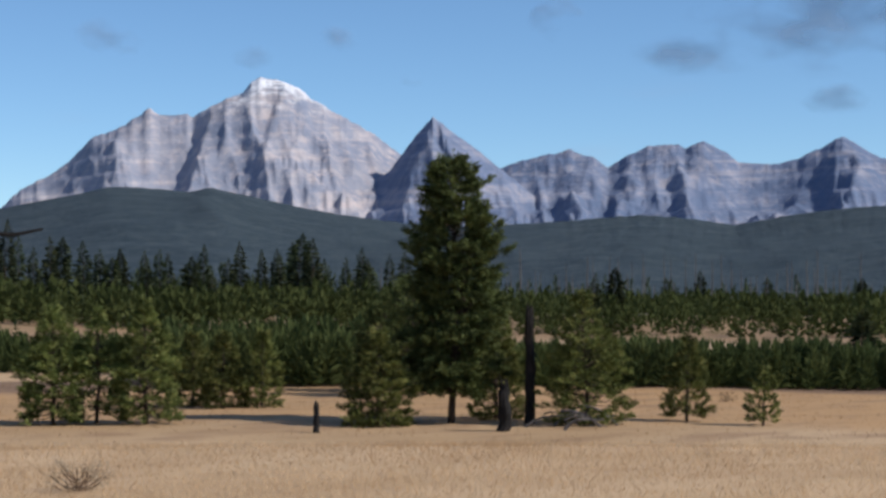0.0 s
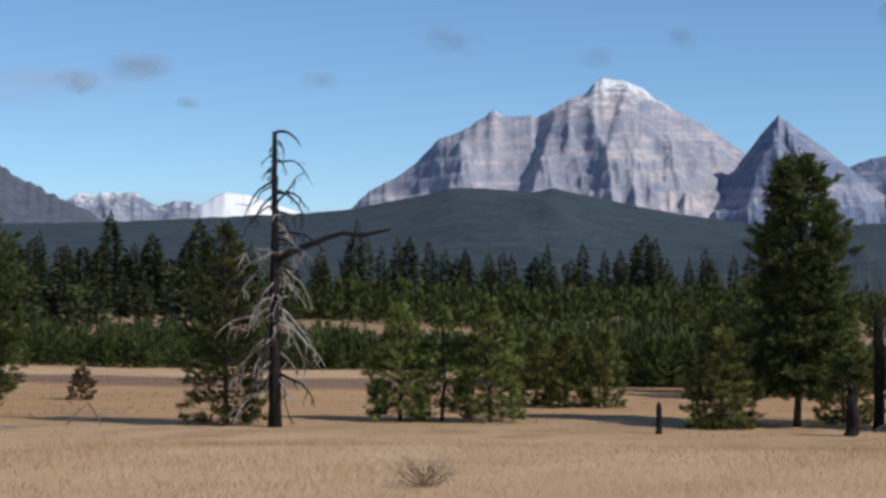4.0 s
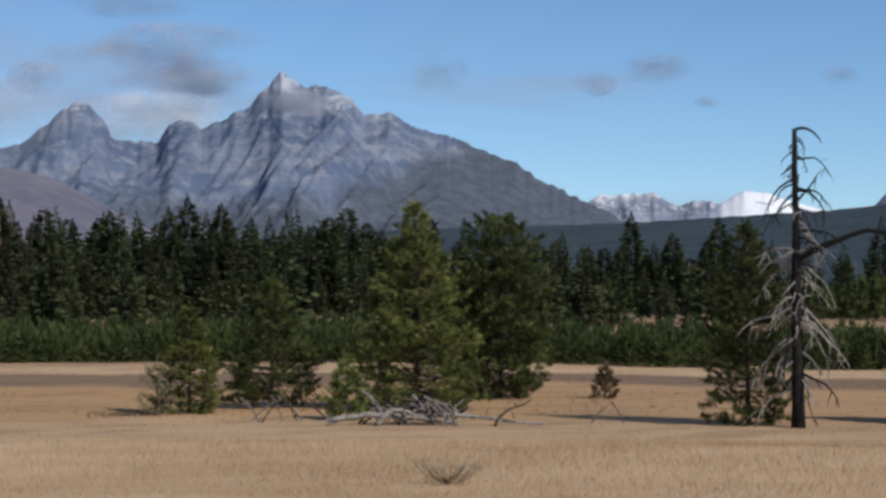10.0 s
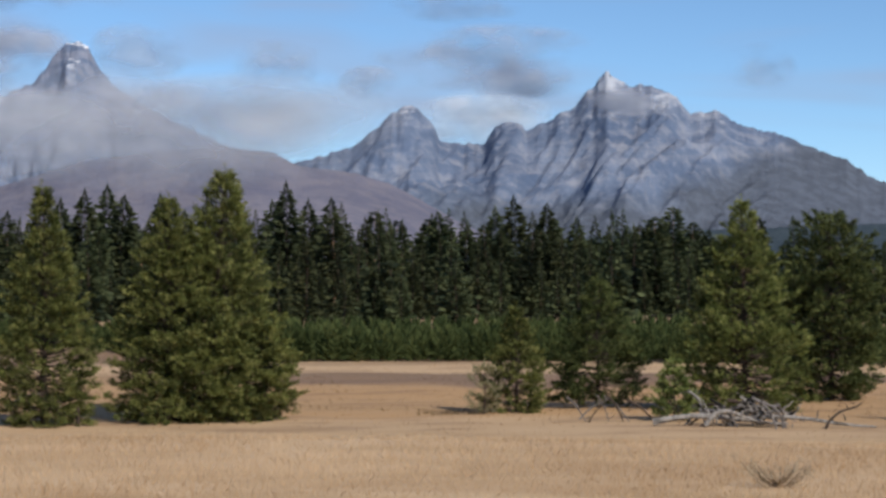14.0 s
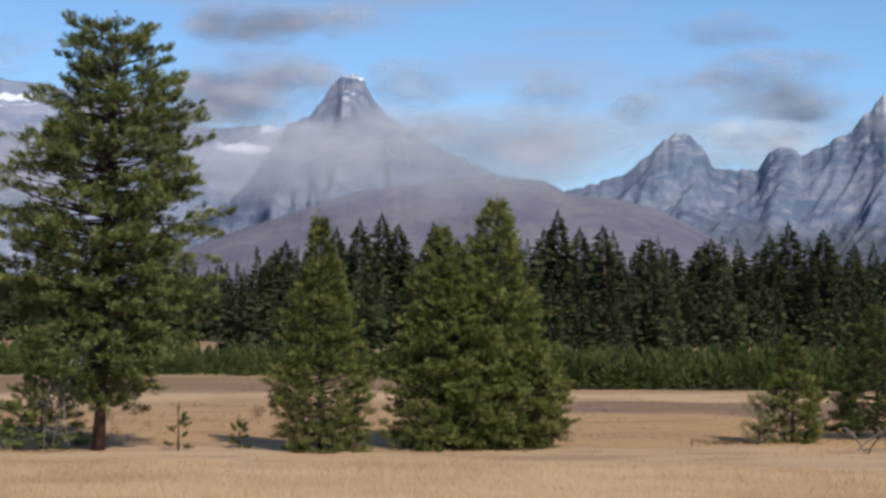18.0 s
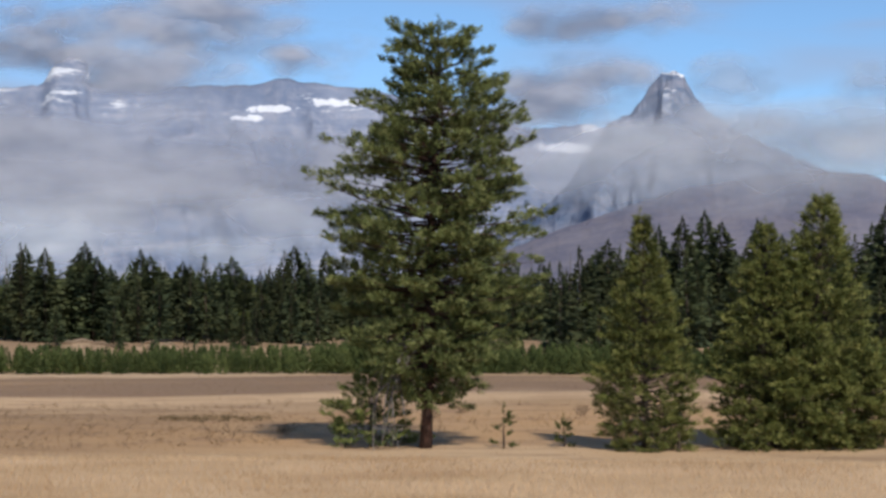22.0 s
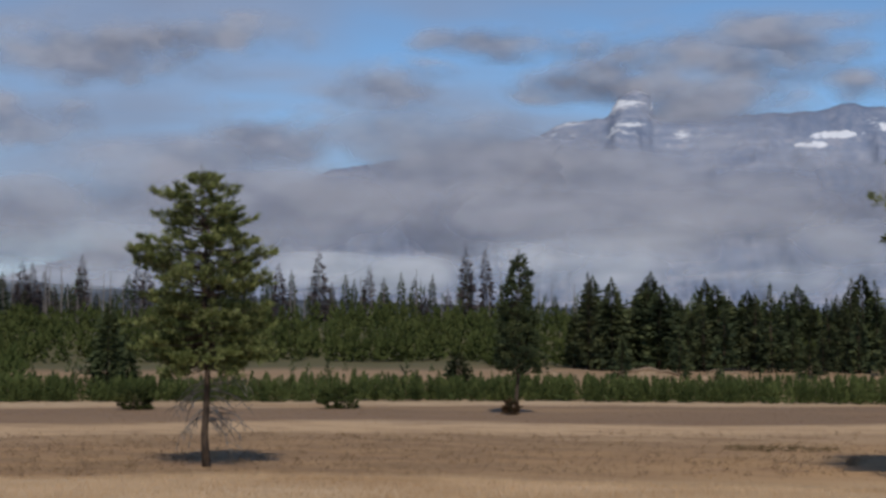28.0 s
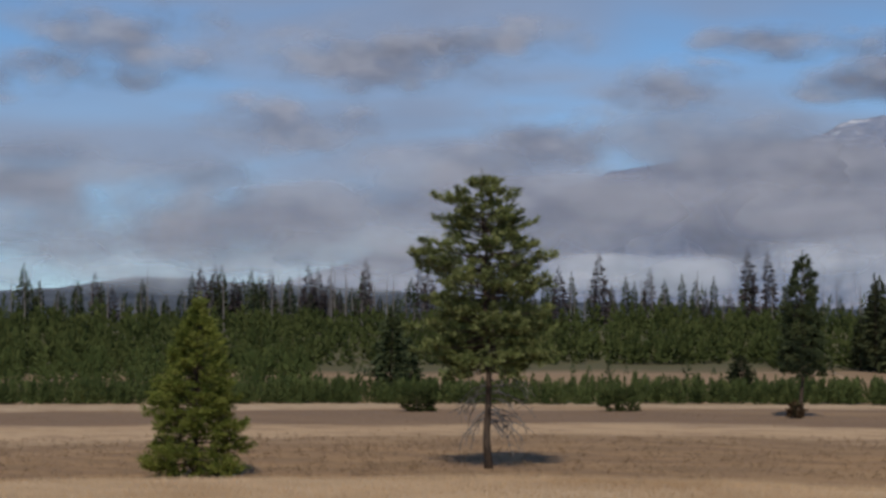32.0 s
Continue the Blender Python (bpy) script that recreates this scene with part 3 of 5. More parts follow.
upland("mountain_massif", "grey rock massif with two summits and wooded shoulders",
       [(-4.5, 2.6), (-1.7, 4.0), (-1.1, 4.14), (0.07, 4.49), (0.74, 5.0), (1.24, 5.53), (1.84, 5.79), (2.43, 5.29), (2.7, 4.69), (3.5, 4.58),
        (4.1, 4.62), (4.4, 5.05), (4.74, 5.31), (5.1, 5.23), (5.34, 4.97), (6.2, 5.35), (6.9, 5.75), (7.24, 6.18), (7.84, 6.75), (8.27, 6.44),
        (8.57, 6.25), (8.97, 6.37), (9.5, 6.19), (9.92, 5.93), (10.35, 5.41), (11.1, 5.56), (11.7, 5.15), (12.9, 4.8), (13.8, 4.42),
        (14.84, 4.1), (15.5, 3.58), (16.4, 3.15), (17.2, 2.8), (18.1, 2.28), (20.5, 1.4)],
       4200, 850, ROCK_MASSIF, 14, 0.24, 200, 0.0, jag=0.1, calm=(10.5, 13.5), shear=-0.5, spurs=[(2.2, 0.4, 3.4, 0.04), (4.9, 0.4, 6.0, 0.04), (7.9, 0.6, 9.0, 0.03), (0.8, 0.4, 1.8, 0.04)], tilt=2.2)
upland("mountain_clouded", "dark peak with snowy ledges wrapped in cloud, haze in its colour",
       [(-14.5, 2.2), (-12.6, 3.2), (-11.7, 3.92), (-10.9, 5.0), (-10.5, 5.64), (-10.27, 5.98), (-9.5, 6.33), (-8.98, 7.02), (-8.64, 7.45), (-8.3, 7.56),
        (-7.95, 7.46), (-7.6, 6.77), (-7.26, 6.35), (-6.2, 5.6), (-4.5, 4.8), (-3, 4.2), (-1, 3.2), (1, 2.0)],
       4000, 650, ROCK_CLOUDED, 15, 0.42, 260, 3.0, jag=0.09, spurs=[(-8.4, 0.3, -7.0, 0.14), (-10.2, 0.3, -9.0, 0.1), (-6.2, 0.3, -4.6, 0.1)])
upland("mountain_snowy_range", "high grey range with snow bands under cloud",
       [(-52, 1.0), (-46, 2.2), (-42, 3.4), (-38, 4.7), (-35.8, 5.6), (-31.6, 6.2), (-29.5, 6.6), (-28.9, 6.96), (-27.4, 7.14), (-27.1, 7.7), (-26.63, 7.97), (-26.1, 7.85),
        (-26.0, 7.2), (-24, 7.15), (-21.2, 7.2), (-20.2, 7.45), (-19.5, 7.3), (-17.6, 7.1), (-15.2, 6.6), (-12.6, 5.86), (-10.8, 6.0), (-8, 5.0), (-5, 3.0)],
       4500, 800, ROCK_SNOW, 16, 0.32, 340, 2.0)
upland("mountain_distant", "distant rock range banded with snow, blue haze in its colour",
       [(16.2, 2.0), (17.3, 2.88), (17.5, 3.02), (18.0, 2.97), (18.34, 3.02), (19.2, 3.05), (19.55, 2.82), (19.9, 2.65), (20.2, 2.79), (20.9, 2.83), (21.3, 2.6), (23, 1.9)],
       4700, 300, FAR_ROCK, 17, 0.5, 150, 2.5, steps=(160, 40))
upland("mountain_snowfield", "bright white snowfield on a low dome",
       [(20.6, 2.2), (21.2, 2.74), (21.87, 3.1), (22.65, 3.01), (23.34, 2.75), (24.3, 2.5), (25.6, 2.6), (27, 2.2)],
       4600, 400, SNOWFIELD, 18, 0.05, 200, steps=(120, 30), jag=0.03, concave=1.0)
upland("brown_hill", "brown burnt hillside below the cloud, haze in its colour",
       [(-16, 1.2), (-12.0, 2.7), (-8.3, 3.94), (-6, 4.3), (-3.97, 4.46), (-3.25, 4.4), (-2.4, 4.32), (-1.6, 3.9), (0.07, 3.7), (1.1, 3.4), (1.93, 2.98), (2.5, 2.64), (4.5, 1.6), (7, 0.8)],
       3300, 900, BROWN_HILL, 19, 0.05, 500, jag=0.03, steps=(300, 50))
upland("wooded_hill", "dark conifer forest on a long low foothill, blue haze in its colour",
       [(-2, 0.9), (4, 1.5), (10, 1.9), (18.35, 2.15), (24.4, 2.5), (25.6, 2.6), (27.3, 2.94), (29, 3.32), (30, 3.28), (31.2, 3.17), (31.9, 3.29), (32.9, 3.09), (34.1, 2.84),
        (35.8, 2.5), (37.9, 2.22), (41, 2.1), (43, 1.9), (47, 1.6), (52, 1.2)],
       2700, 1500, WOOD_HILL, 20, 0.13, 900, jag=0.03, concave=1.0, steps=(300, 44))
upland("wooded_ridge", "dark conifer forest on a rolling ridge, blue haze in its colour",
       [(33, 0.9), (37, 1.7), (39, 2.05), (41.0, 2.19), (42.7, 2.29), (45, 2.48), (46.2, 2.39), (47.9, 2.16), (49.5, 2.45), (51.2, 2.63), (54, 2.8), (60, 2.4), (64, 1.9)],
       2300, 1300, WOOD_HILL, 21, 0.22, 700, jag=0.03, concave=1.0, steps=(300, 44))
upland("low_hill", "low dark wooded hill under cloud, haze in its colour",
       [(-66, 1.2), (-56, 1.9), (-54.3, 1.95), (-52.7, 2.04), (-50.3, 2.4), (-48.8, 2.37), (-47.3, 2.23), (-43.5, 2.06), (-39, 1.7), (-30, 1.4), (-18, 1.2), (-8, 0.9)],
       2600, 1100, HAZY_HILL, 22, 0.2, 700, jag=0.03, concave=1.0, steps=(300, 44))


# ---- clouds ----
def cloud(a, el, half_w, half_h, r, mat, label):
    """A soft bank: a bowed, billowed sheet about (2 half_w) x (2 half_h) degrees in size."""
    n, m = 28, 14
    u, v = np.meshgrid(np.linspace(-1, 1, n), np.linspace(-1, 1, m), indexing="ij")
    rng = np.random.default_rng(int(abs(a) * 100 + el * 10 + r))
    t = lattice(int(rng.integers(1000)))
    bulge = -0.5 * np.sqrt(np.clip(1.15 - u * u - v * v, 0, 1)) - 0.35 * fbm(u * 3 + 9, v * 2.2 + 9, t, 4)
    verts = np.stack([u, bulge * 0.6, v], axis=-1).reshape(-1, 3)
    i, j = np.meshgrid(np.arange(n - 1), np.arange(m - 1), indexing="ij")
    faces = np.stack([i * m + j, (i + 1) * m + j, (i + 1) * m + j + 1, i * m + j + 1], axis=-1).reshape(-1, 4)
    inside = (np.hypot(u, v) < 1.12).reshape(-1)
    faces = faces[inside[faces].all(axis=1)]
    ob = new("cloud", mesh_from("cloud", verts, faces, mat, True))
    k = r * radians(1)
    ob.matrix_basis = Matrix.Translation(way(a, el) * r + EYE) @ Matrix.Rotation(-radians(a), 4, "Z") @ Matrix.Diagonal((half_w * k, half_h * k, half_h * k, 1))
    return tagged(ob, label, "cloud", "clouds over the mountains", "structure")


SKY_PUFFS = [  # direction, height angle, half width, half height
    (29.2, 7.8, 1.6, 0.7), (35.8, 7.8, 0.8, 0.5), (33.3, 7.3, 0.9, 0.5), (42.5, 8.3, 1.0, 0.8), (46.9, 7.3, 2.6, 0.9), (50.8, 8.2, 5.0, 1.9),
    (51.0, 5.9, 1.4, 0.6), (37.9, 6.5, 0.8, 0.45), (12.3, 6.7, 1.4, 1.0), (17.3, 6.45, 0.9, 0.6), (19.2, 6.8, 1.5, 0.6), (24.7, 6.4, 0.9, 0.45),
    (20.8, 5.8, 0.5, 0.25), (-2.5, 6.9, 1.9, 1.1), (-6.3, 7.3, 1.9, 1.0), (0.6, 6.4, 1.2, 0.6), (3.2, 8.8, 2.5, 0.7), (-11.3, 7.0, 3.6, 1.4),
]
for q in SKY_PUFFS:
    cloud(*q, 4800, CLOUD_THIN, "small thin grey cloud in a blue sky")
SKY_BANKS = [
    (4.3, 7, 4.1, 1.32), (-10.2, 9, 4.3, 0.96), (-23.1, 9.2, 7.0, 1.26), (-28.2, 8.1, 2.8, 0.98), (-24.6, 8.2, 6.4, 1.68), (-19.6, 8, 3.6, 0.98), (-11.6, 7.1, 3.5, 1.32),
    (-50.6, 9.5, 5.0, 1.96), (-43.3, 9, 4.2, 1.68), (-39.7, 9.3, 4.2, 1.40), (-34, 8.2, 2.8, 1.05), (-45.6, 6.7, 4.2, 1.68), (-37.8, 6.8, 2.8, 1.54), (-30.5, 9.4, 3.6, 0.84), (-55, 8, 4.2, 1.40),
]
for q in SKY_BANKS:
    cloud(*q, 4750, CLOUD_SOFT, "soft grey cloud painted lighter towards its top")
PALE_BANKS = [
    (-5.2, 5.5, 7.6, 1.8, 2385), (-2.8, 5.3, 5.6, 1.6, 2370), (-6.0, 4.8, 8.0, 2.0, 2340), (-9.6, 4.7, 5.4, 1.8, 2330), (-6.5, 4.4, 7.0, 1.6, 2320), (-43, 3.4, 11.0, 1.5, 2580), (-53, 3.4, 9.0, 1.6, 2570), (-48, 3.1, 14.0, 2.0, 2590), (-24.5, 3.3, 7.0, 1.3, 2560), (-19.5, 3.2, 5.5, 1.3, 2555), (-55, 2.5, 9.0, 1.6, 2530),
]
for a, el, hw, hh, r in PALE_BANKS:
    cloud(a, el, hw, hh, r, CLOUD_PALE, "pale cloud bank lying against the mountains")
LOW_BANKS = [  # direction, height angle, half width, half height, distance
    (8.0, 5.7, 1.6, 0.7, 2700), (-11.8, 6.3, 3.2, 1.1, 3800), (-14.5, 5.2, 4.5, 1.6, 3000),
    (-32.4, 5.3, 6.4, 3.2, 2900), (-23.6, 7.5, 3.4, 1.0, 3900), (-24.6, 4.9, 8.8, 2.2, 2880), (-40.7, 4.6, 7.6, 2.1, 2850), (-52.0, 4.7, 7.0, 2.4, 2830), (-20.0, 4.4, 5.5, 1.6, 2950),
    (-28.5, 4.2, 10.0, 1.5, 2700), (-46.5, 4.0, 8.0, 1.7, 2720), (-36.5, 4.2, 7.0, 1.6, 2690),
]
for a, el, hw, hh, r in LOW_BANKS:
    cloud(a, el, hw, hh, r, CLOUD_GREY, "heavy grey cloud bank lying against the mountains")
# sheets at -50.5 and -45.5 are added as haze over the low hill
for a, el, hw, hh, r in [(3.9, 5.0, 3.8, 1.3, 4700), (-29.5, 2.6, 5.0, 1.1, 2480), (-37, 2.4, 9.0, 0.8, 2470), (-26.8, 2.5, 6.0, 1.2, 2430), (-22.0, 2.4, 5.0, 1.1, 2440), (-34.0, 2.4, 6.0, 0.8, 2450), (-50.5, 2.3, 6.0, 0.9, 2250), (-45.5, 2.4, 5.0, 0.8, 2240), (4.6, 5.5, 2.2, 0.6, 4690)]:
    cloud(a, el, hw, hh, r, CLOUD_WHITE, "white mist and haze below the cloud bank")


# ---- trees ----
def crown_profile(kind, s):
    """Half width of the crown (0 to 1) at the relative height s of the crown (0 foot, 1 tip)."""
    if kind == "spire":
        return np.interp(s, [0, 0.08, 0.25, 0.5, 0.75, 0.9, 1], [0.7, 1.0, 1.0, 0.88, 0.62, 0.34, 0.05])
    if kind == "bushy":
        return np.interp(s, [0, 0.06, 0.16, 0.3, 0.5, 0.7, 0.85, 0.95, 1], [0.75, 0.97, 1.0, 0.92, 0.68, 0.42, 0.23, 0.11, 0.02])
    if kind == "cone":
        return np.interp(s, [0, 0.1, 0.25, 0.5, 0.75, 0.9, 1], [0.85, 1.0, 0.97, 0.73, 0.38, 0.13, 0.0])
    if kind == "open":
        return np.interp(s, [0, 0.15, 0.35, 0.55, 0.75, 0.92, 1], [0.55, 0.8, 0.85, 1.0, 0.72, 0.5, 0.18])
    if kind == "lodge":
        return np.interp(s, [0, 0.05, 0.15, 0.25, 0.35, 0.46, 0.52, 0.61, 0.66, 0.764, 0.836, 0.918, 0.96, 1],
                         [0.25, 0.45, 0.72, 0.86, 0.8, 0.93, 1.0, 0.93, 0.84, 0.62, 0.52, 0.46, 0.34, 0.12])
    if kind == "column":
        return np.interp(s, [0, 0.1, 0.25, 0.45, 0.55, 0.7, 0.88, 1], [0.55, 0.95, 1.0, 0.82, 0.9, 0.78, 0.62, 0.22])
    if kind == "ragged":
        return np.interp(s, [0, 0.07, 0.163, 0.28, 0.4, 0.47, 0.55, 0.63, 0.75, 0.86, 0.95, 1],
                         [0.4, 0.75, 0.95, 0.8, 0.95, 1.0, 0.9, 0.7, 0.55, 0.56, 0.32, 0.06])
    if kind == "round":
        return np.interp(s, [0, 0.15, 0.4, 0.65, 0.85, 1], [0.6, 0.95, 1.0, 0.85, 0.6, 0.15])
    return np.interp(s, [0, 0.1, 0.5, 0.9, 1], [0.6, 0.9, 1.0, 0.7, 0.2])


def trunk_line(h, lean, rng):
    """The trunk's slightly wandering axis: points for given heights."""
    zs = np.linspace(-0.25, h * 0.985, 9)
    wob = np.cumsum(rng.normal(0, 0.006 * h, (9, 2)), axis=0)
    wob -= wob[0]
    def axis(z):
        q = np.clip(np.asarray(z) / h, 0, 1)
        x = np.interp(z, zs, wob[:, 0]) + lean[0] * q
        y = np.interp(z, zs, wob[:, 1]) + lean[1] * q
        return np.stack([x, y, np.asarray(z) + 0 * x], axis=-1)
    return zs, axis


def pine(name, label, category, h, width, seed, kind="cone", foot=0.06, limbs=120, shoots=5.5, needles=15, size=0.24, blade=0.034, mat=None, bark=None,
         lean=(0.0, 0.0), rise=0.1, lofty=0.6, sweep=0.18, uneven=0.65, gaps=0.12, lumps=0.5, inner=0.25, trunk_r=None, side_shoot=0.34, tops=2, group=""):
    """A pine: tapered trunk, upswept limbs, and brush-like needle shoots that stand along and at the ends of the limbs."""
    rng = np.random.default_rng(seed)
    table = lattice(seed + 500)
    mat, bark = mat or PINE, bark or BARK
    tree = tagged(new(name), label, category, group)
    zs, axis = trunk_line(h, lean, rng)
    r0 = trunk_r or 0.011 * h + 0.03
    trunk = Shape()
    trunk.tube(axis(zs), [r0 * (1.2 if i == 0 else 1) * (1 - 0.93 * max(z, 0) / h) for i, z in enumerate(zs)], 8, rng, 0.12)
    trunk.part("trunk", bark, tree, smooth=True)
    wood, crown = Shape(), Shape()
    starts, ways, longs = [], [], []
    for i in range(limbs):
        q = (i + rng.uniform(0, 1)) / limbs
        q = 1 - (1 - q) ** 0.85
        q = q + 0.25 * math.sin(q * limbs * 0.9) / limbs
        az = 2.39996 * i + rng.normal(0, 0.35)
        lump = float(fbm(np.array(az * 0.75 + 40), np.array(q * 7.0 + 20), table, 2))
        if rng.random() < gaps * (0.5 + q) or lump < gaps * 0.9:
            continue
        ln = width * 0.53 * float(crown_profile(kind, q)) * rng.uniform(uneven, 1.08) * min(1 - lumps * 0.5 + lumps * lump, 1.12)
        ln = max(ln, 0.09)
        lift = rise * min(1.0, q * 3.5) - 0.3 * max(0.0, 1 - q * 4) + lofty * q * q + rng.normal(0, 0.1)
        out = np.array([math.cos(az), math.sin(az), 0.0])
        side = np.array([-out[1], out[0], 0.0])
        o = axis(np.array([h * (foot + (0.97 - foot) * q)]))[0]
        f = np.linspace(0, 1, 5)
        bow = rng.normal(0, 0.12)
        line = o + np.outer(f * ln, out) + np.outer(ln * bow * f * f, side) + np.outer(f * ln * lift + sweep * ln * (f ** 2.2 - 0.35 * f), (0, 0, 1))
        wood.tube(line, [max(0.011 * (1 - v) * math.sqrt(h) * (0.5 + 0.3 * ln), 0.005) for v in f], 3)
        m = max(3, int(round(shoots * ln)))
        ff = np.concatenate([inner + (1 - inner) * rng.random(m) ** 0.75, [1.0]])
        at = np.stack([np.interp(ff, f, line[:, c]) for c in range(3)], axis=-1)
        sgn = rng.choice([-1.0, 1.0], m + 1)
        sgn[-1] = 0.0
        d = out * 0.7 + np.outer(sgn * rng.uniform(0.3, 0.9, m + 1), side) + np.outer(rng.normal(0.30 + 0.45 * q, 0.22, m + 1), (0, 0, 1))
        d /= np.linalg.norm(d, axis=1, keepdims=True)
        shoot = (side_shoot * ln * (1.1 - ff) + 0.06) * rng.uniform(0.5, 1.2, m + 1) * np.abs(sgn)
        starts.append(at + d * shoot[:, None])
        ways.append(d)
        longs.append(size * rng.uniform(0.8, 1.5, m + 1))
    for k in range(tops):
        starts.append(axis(np.array([h * (0.975 - 0.05 * k)])) + rng.normal(0, 0.03 * k, (1, 3)))
        d = np.array([[rng.normal(0, 0.16 * k), rng.normal(0, 0.16 * k), 1.0]])
        ways.append(d / np.linalg.norm(d))
        longs.append(np.array([size * (2.2 if k == 0 else 1.5)]))
    start, d, long = np.vstack(starts), np.vstack(ways), np.concatenate(longs)[:, None]
    u = np.cross(d, (0.3, 0.2, 0.93))
    u /= np.linalg.norm(u, axis=1, keepdims=True) + 1e-6
    v = np.cross(d, u)
    n = len(start)
    bases, tips, widths = [], [], []
    for c in range(needles):
        along = (c + rng.uniform(0, 1, (n, 1))) / needles
        an = 2.4 * c + rng.uniform(0, 1.2, (n, 1))
        ray = d * rng.uniform(0.55, 1.0, (n, 1)) + (u * np.cos(an) + v * np.sin(an)) * rng.uniform(0.5, 0.85, (n, 1))
        b = start + d * long * (along - 0.25)
        bases.append(b)
        tips.append(b + ray * size * rng.uniform(0.45, 0.72, (n, 1)))
        widths.append(rng.uniform(0.7, 1.3, n) * blade)
    crown.spikes(np.vstack(bases), np.vstack(tips), np.concatenate(widths), rng)
    tagged(wood.part("branchwood", bark, tree), kind="stuff")
    tagged(crown.part("crown", mat, tree), kind="stuff")
    return tree


def spruce(name, label, category, h, width, seed, kind="spire", foot=0.05, limbs=300, sprays=4, size=0.5, blade=0.17, mat=None, bark=None,
           gaps=0.1, uneven=0.55, drop=0.25, trunk_r=None, group=""):
    """A forest conifer: trunk, drooping limbs set all the way up, and hanging needle sprays."""
    rng = np.random.default_rng(seed)
    table = lattice(seed + 700)
    tree = tagged(new(name), label, category, group)
    zs, axis = trunk_line(h, (0.0, 0.0), rng)
    r0 = trunk_r or 0.011 * h + 0.03
    trunk = Shape()
    trunk.tube(axis(zs), [r0 * (1 - 0.95 * max(z, 0) / h) for z in zs], 5, rng, 0.1)
    trunk.part("trunk", bark or BARK, tree, smooth=True)
    q = (np.arange(limbs) + rng.random(limbs)) / limbs
    az = 2.39996 * np.arange(limbs) + rng.normal(0, 0.4, limbs)
    lump = fbm(az * 0.6 + 30, q * 9 + 15, table, 2)
    keep = (rng.random(limbs) > gaps * (0.5 + q)) & (lump > 0.22)
    q, az, lump = q[keep], az[keep], lump[keep]
    n = len(q)
    ln = np.maximum(width * 0.54 * crown_profile(kind, q) * rng.uniform(uneven, 1.1, n) * (0.55 + 0.85 * lump), 0.14)
    o = axis(h * (foot + (0.985 - foot) * q))
    out = np.stack([np.cos(az), np.sin(az), 0 * az], axis=-1)
    side = np.stack([-out[:, 1], out[:, 0], 0 * az], axis=-1)
    slope = 0.45 * q - drop + rng.normal(0, 0.1, n)
    bases, tips, widths = [], [], []
    for c in range(sprays):
        f = rng.uniform(0.12, 0.8, (n, 1)) if c else np.full((n, 1), 0.35)
        lat = rng.uniform(-0.4, 0.4, (n, 1)) * (0 if c == 0 else 1)
        head = out + side * lat * 1.6 + np.stack([0 * q, 0 * q, slope + rng.normal(-0.12, 0.16, n)], axis=-1)
        b = o + out * ln[:, None] * f + side * lat * ln[:, None] * 0.5 + np.stack([0 * q, 0 * q, ln * f[:, 0] * slope], axis=-1)
        reach = np.minimum(np.maximum(ln[:, None] * (1.05 - f), 0.12), size * 2.2) * rng.uniform(0.7, 1.15, (n, 1))
        bases.append(b)
        tips.append(b + head * reach)
        widths.append((blade + 0.16 * ln) * rng.uniform(0.7, 1.3, n))
    bases.append(axis(np.array([h * 0.95] * 4)))
    tips.append(axis(np.array([h] * 4)) + np.stack([rng.normal(0, 0.05, 4), rng.normal(0, 0.05, 4), rng.uniform(0, 0.4, 4)], axis=-1))
    widths.append(np.full(4, blade))
    crown = Shape()
    crown.spikes(np.vstack(bases), np.vstack(tips), np.concatenate(widths), rng)
    tagged(crown.part("crown", mat or SPRUCE, tree), kind="stuff")
    return tree


def stand(ob, a, r, turn=0.0, sink=0.0, scale=1.0):
    ob.matrix_basis = Matrix.Translation(spot(a, r, sink)) @ Matrix.Rotation(radians(turn), 4, "Z") @ Matrix.Diagonal((scale, scale, scale, 1))
    return ob


def facing(a):
    """Turns a thing so that its own +x points to the right as seen from the terrace."""
    return -a


# near trees: direction, distance, height, width
def near_tree(label, a, r, h, width, seed, name="pine_tree", category="pine tree", **kw):
    tree = pine(name, label, category, h * 1.0 - 0.08, width, seed, **kw)
    return stand(tree, a, r, facing(a))


near_tree("tall pine with a dense dark crown and bare lower trunk", 39.25, 62, 8.9, 3.2, 101, kind="column", foot=0.12, limbs=436, shoots=10, size=0.27, blade=0.044,
          mat=FIR, lean=(0.12, 0), rise=0.05, lofty=0.4, gaps=0.1, uneven=0.5, lumps=0.8, tops=6)
near_tree("slender young pine beside a burnt snag", 40.6, 64, 4.3, 2.0, 102, foot=0.0, limbs=180, shoots=8.75, size=0.2, blade=0.031)
near_tree("bushy young pine with pointed crown", 43.35, 61.5, 4.4, 2.9, 103, foot=0.0, kind="bushy", limbs=195, shoots=10, size=0.2, blade=0.031)
near_tree("small young pine alone in dry grass", 46.4, 63, 2.85, 1.45, 104, limbs=105, shoots=8, size=0.2, foot=0.08)
near_tree("little pine sapling in dry grass", 48.66, 61.5, 1.9, 1.05, 105, limbs=60, shoots=8, size=0.19, gaps=0.2, foot=0.1)
near_tree("young pine with branches to the ground", 36.98, 61, 3.15, 2.25, 106, foot=0.0, limbs=180, shoots=10, size=0.2, blade=0.031)
near_tree("dark fir thicket tree behind the tall pine", 38.1, 80, 5.0, 2.9, 107, kind="round", limbs=172, shoots=7, mat=FIR)
near_tree("dark fir thicket tree behind the tall pine", 37.2, 84, 3.9, 2.4, 108, kind="round", limbs=180, shoots=7, mat=FIR)
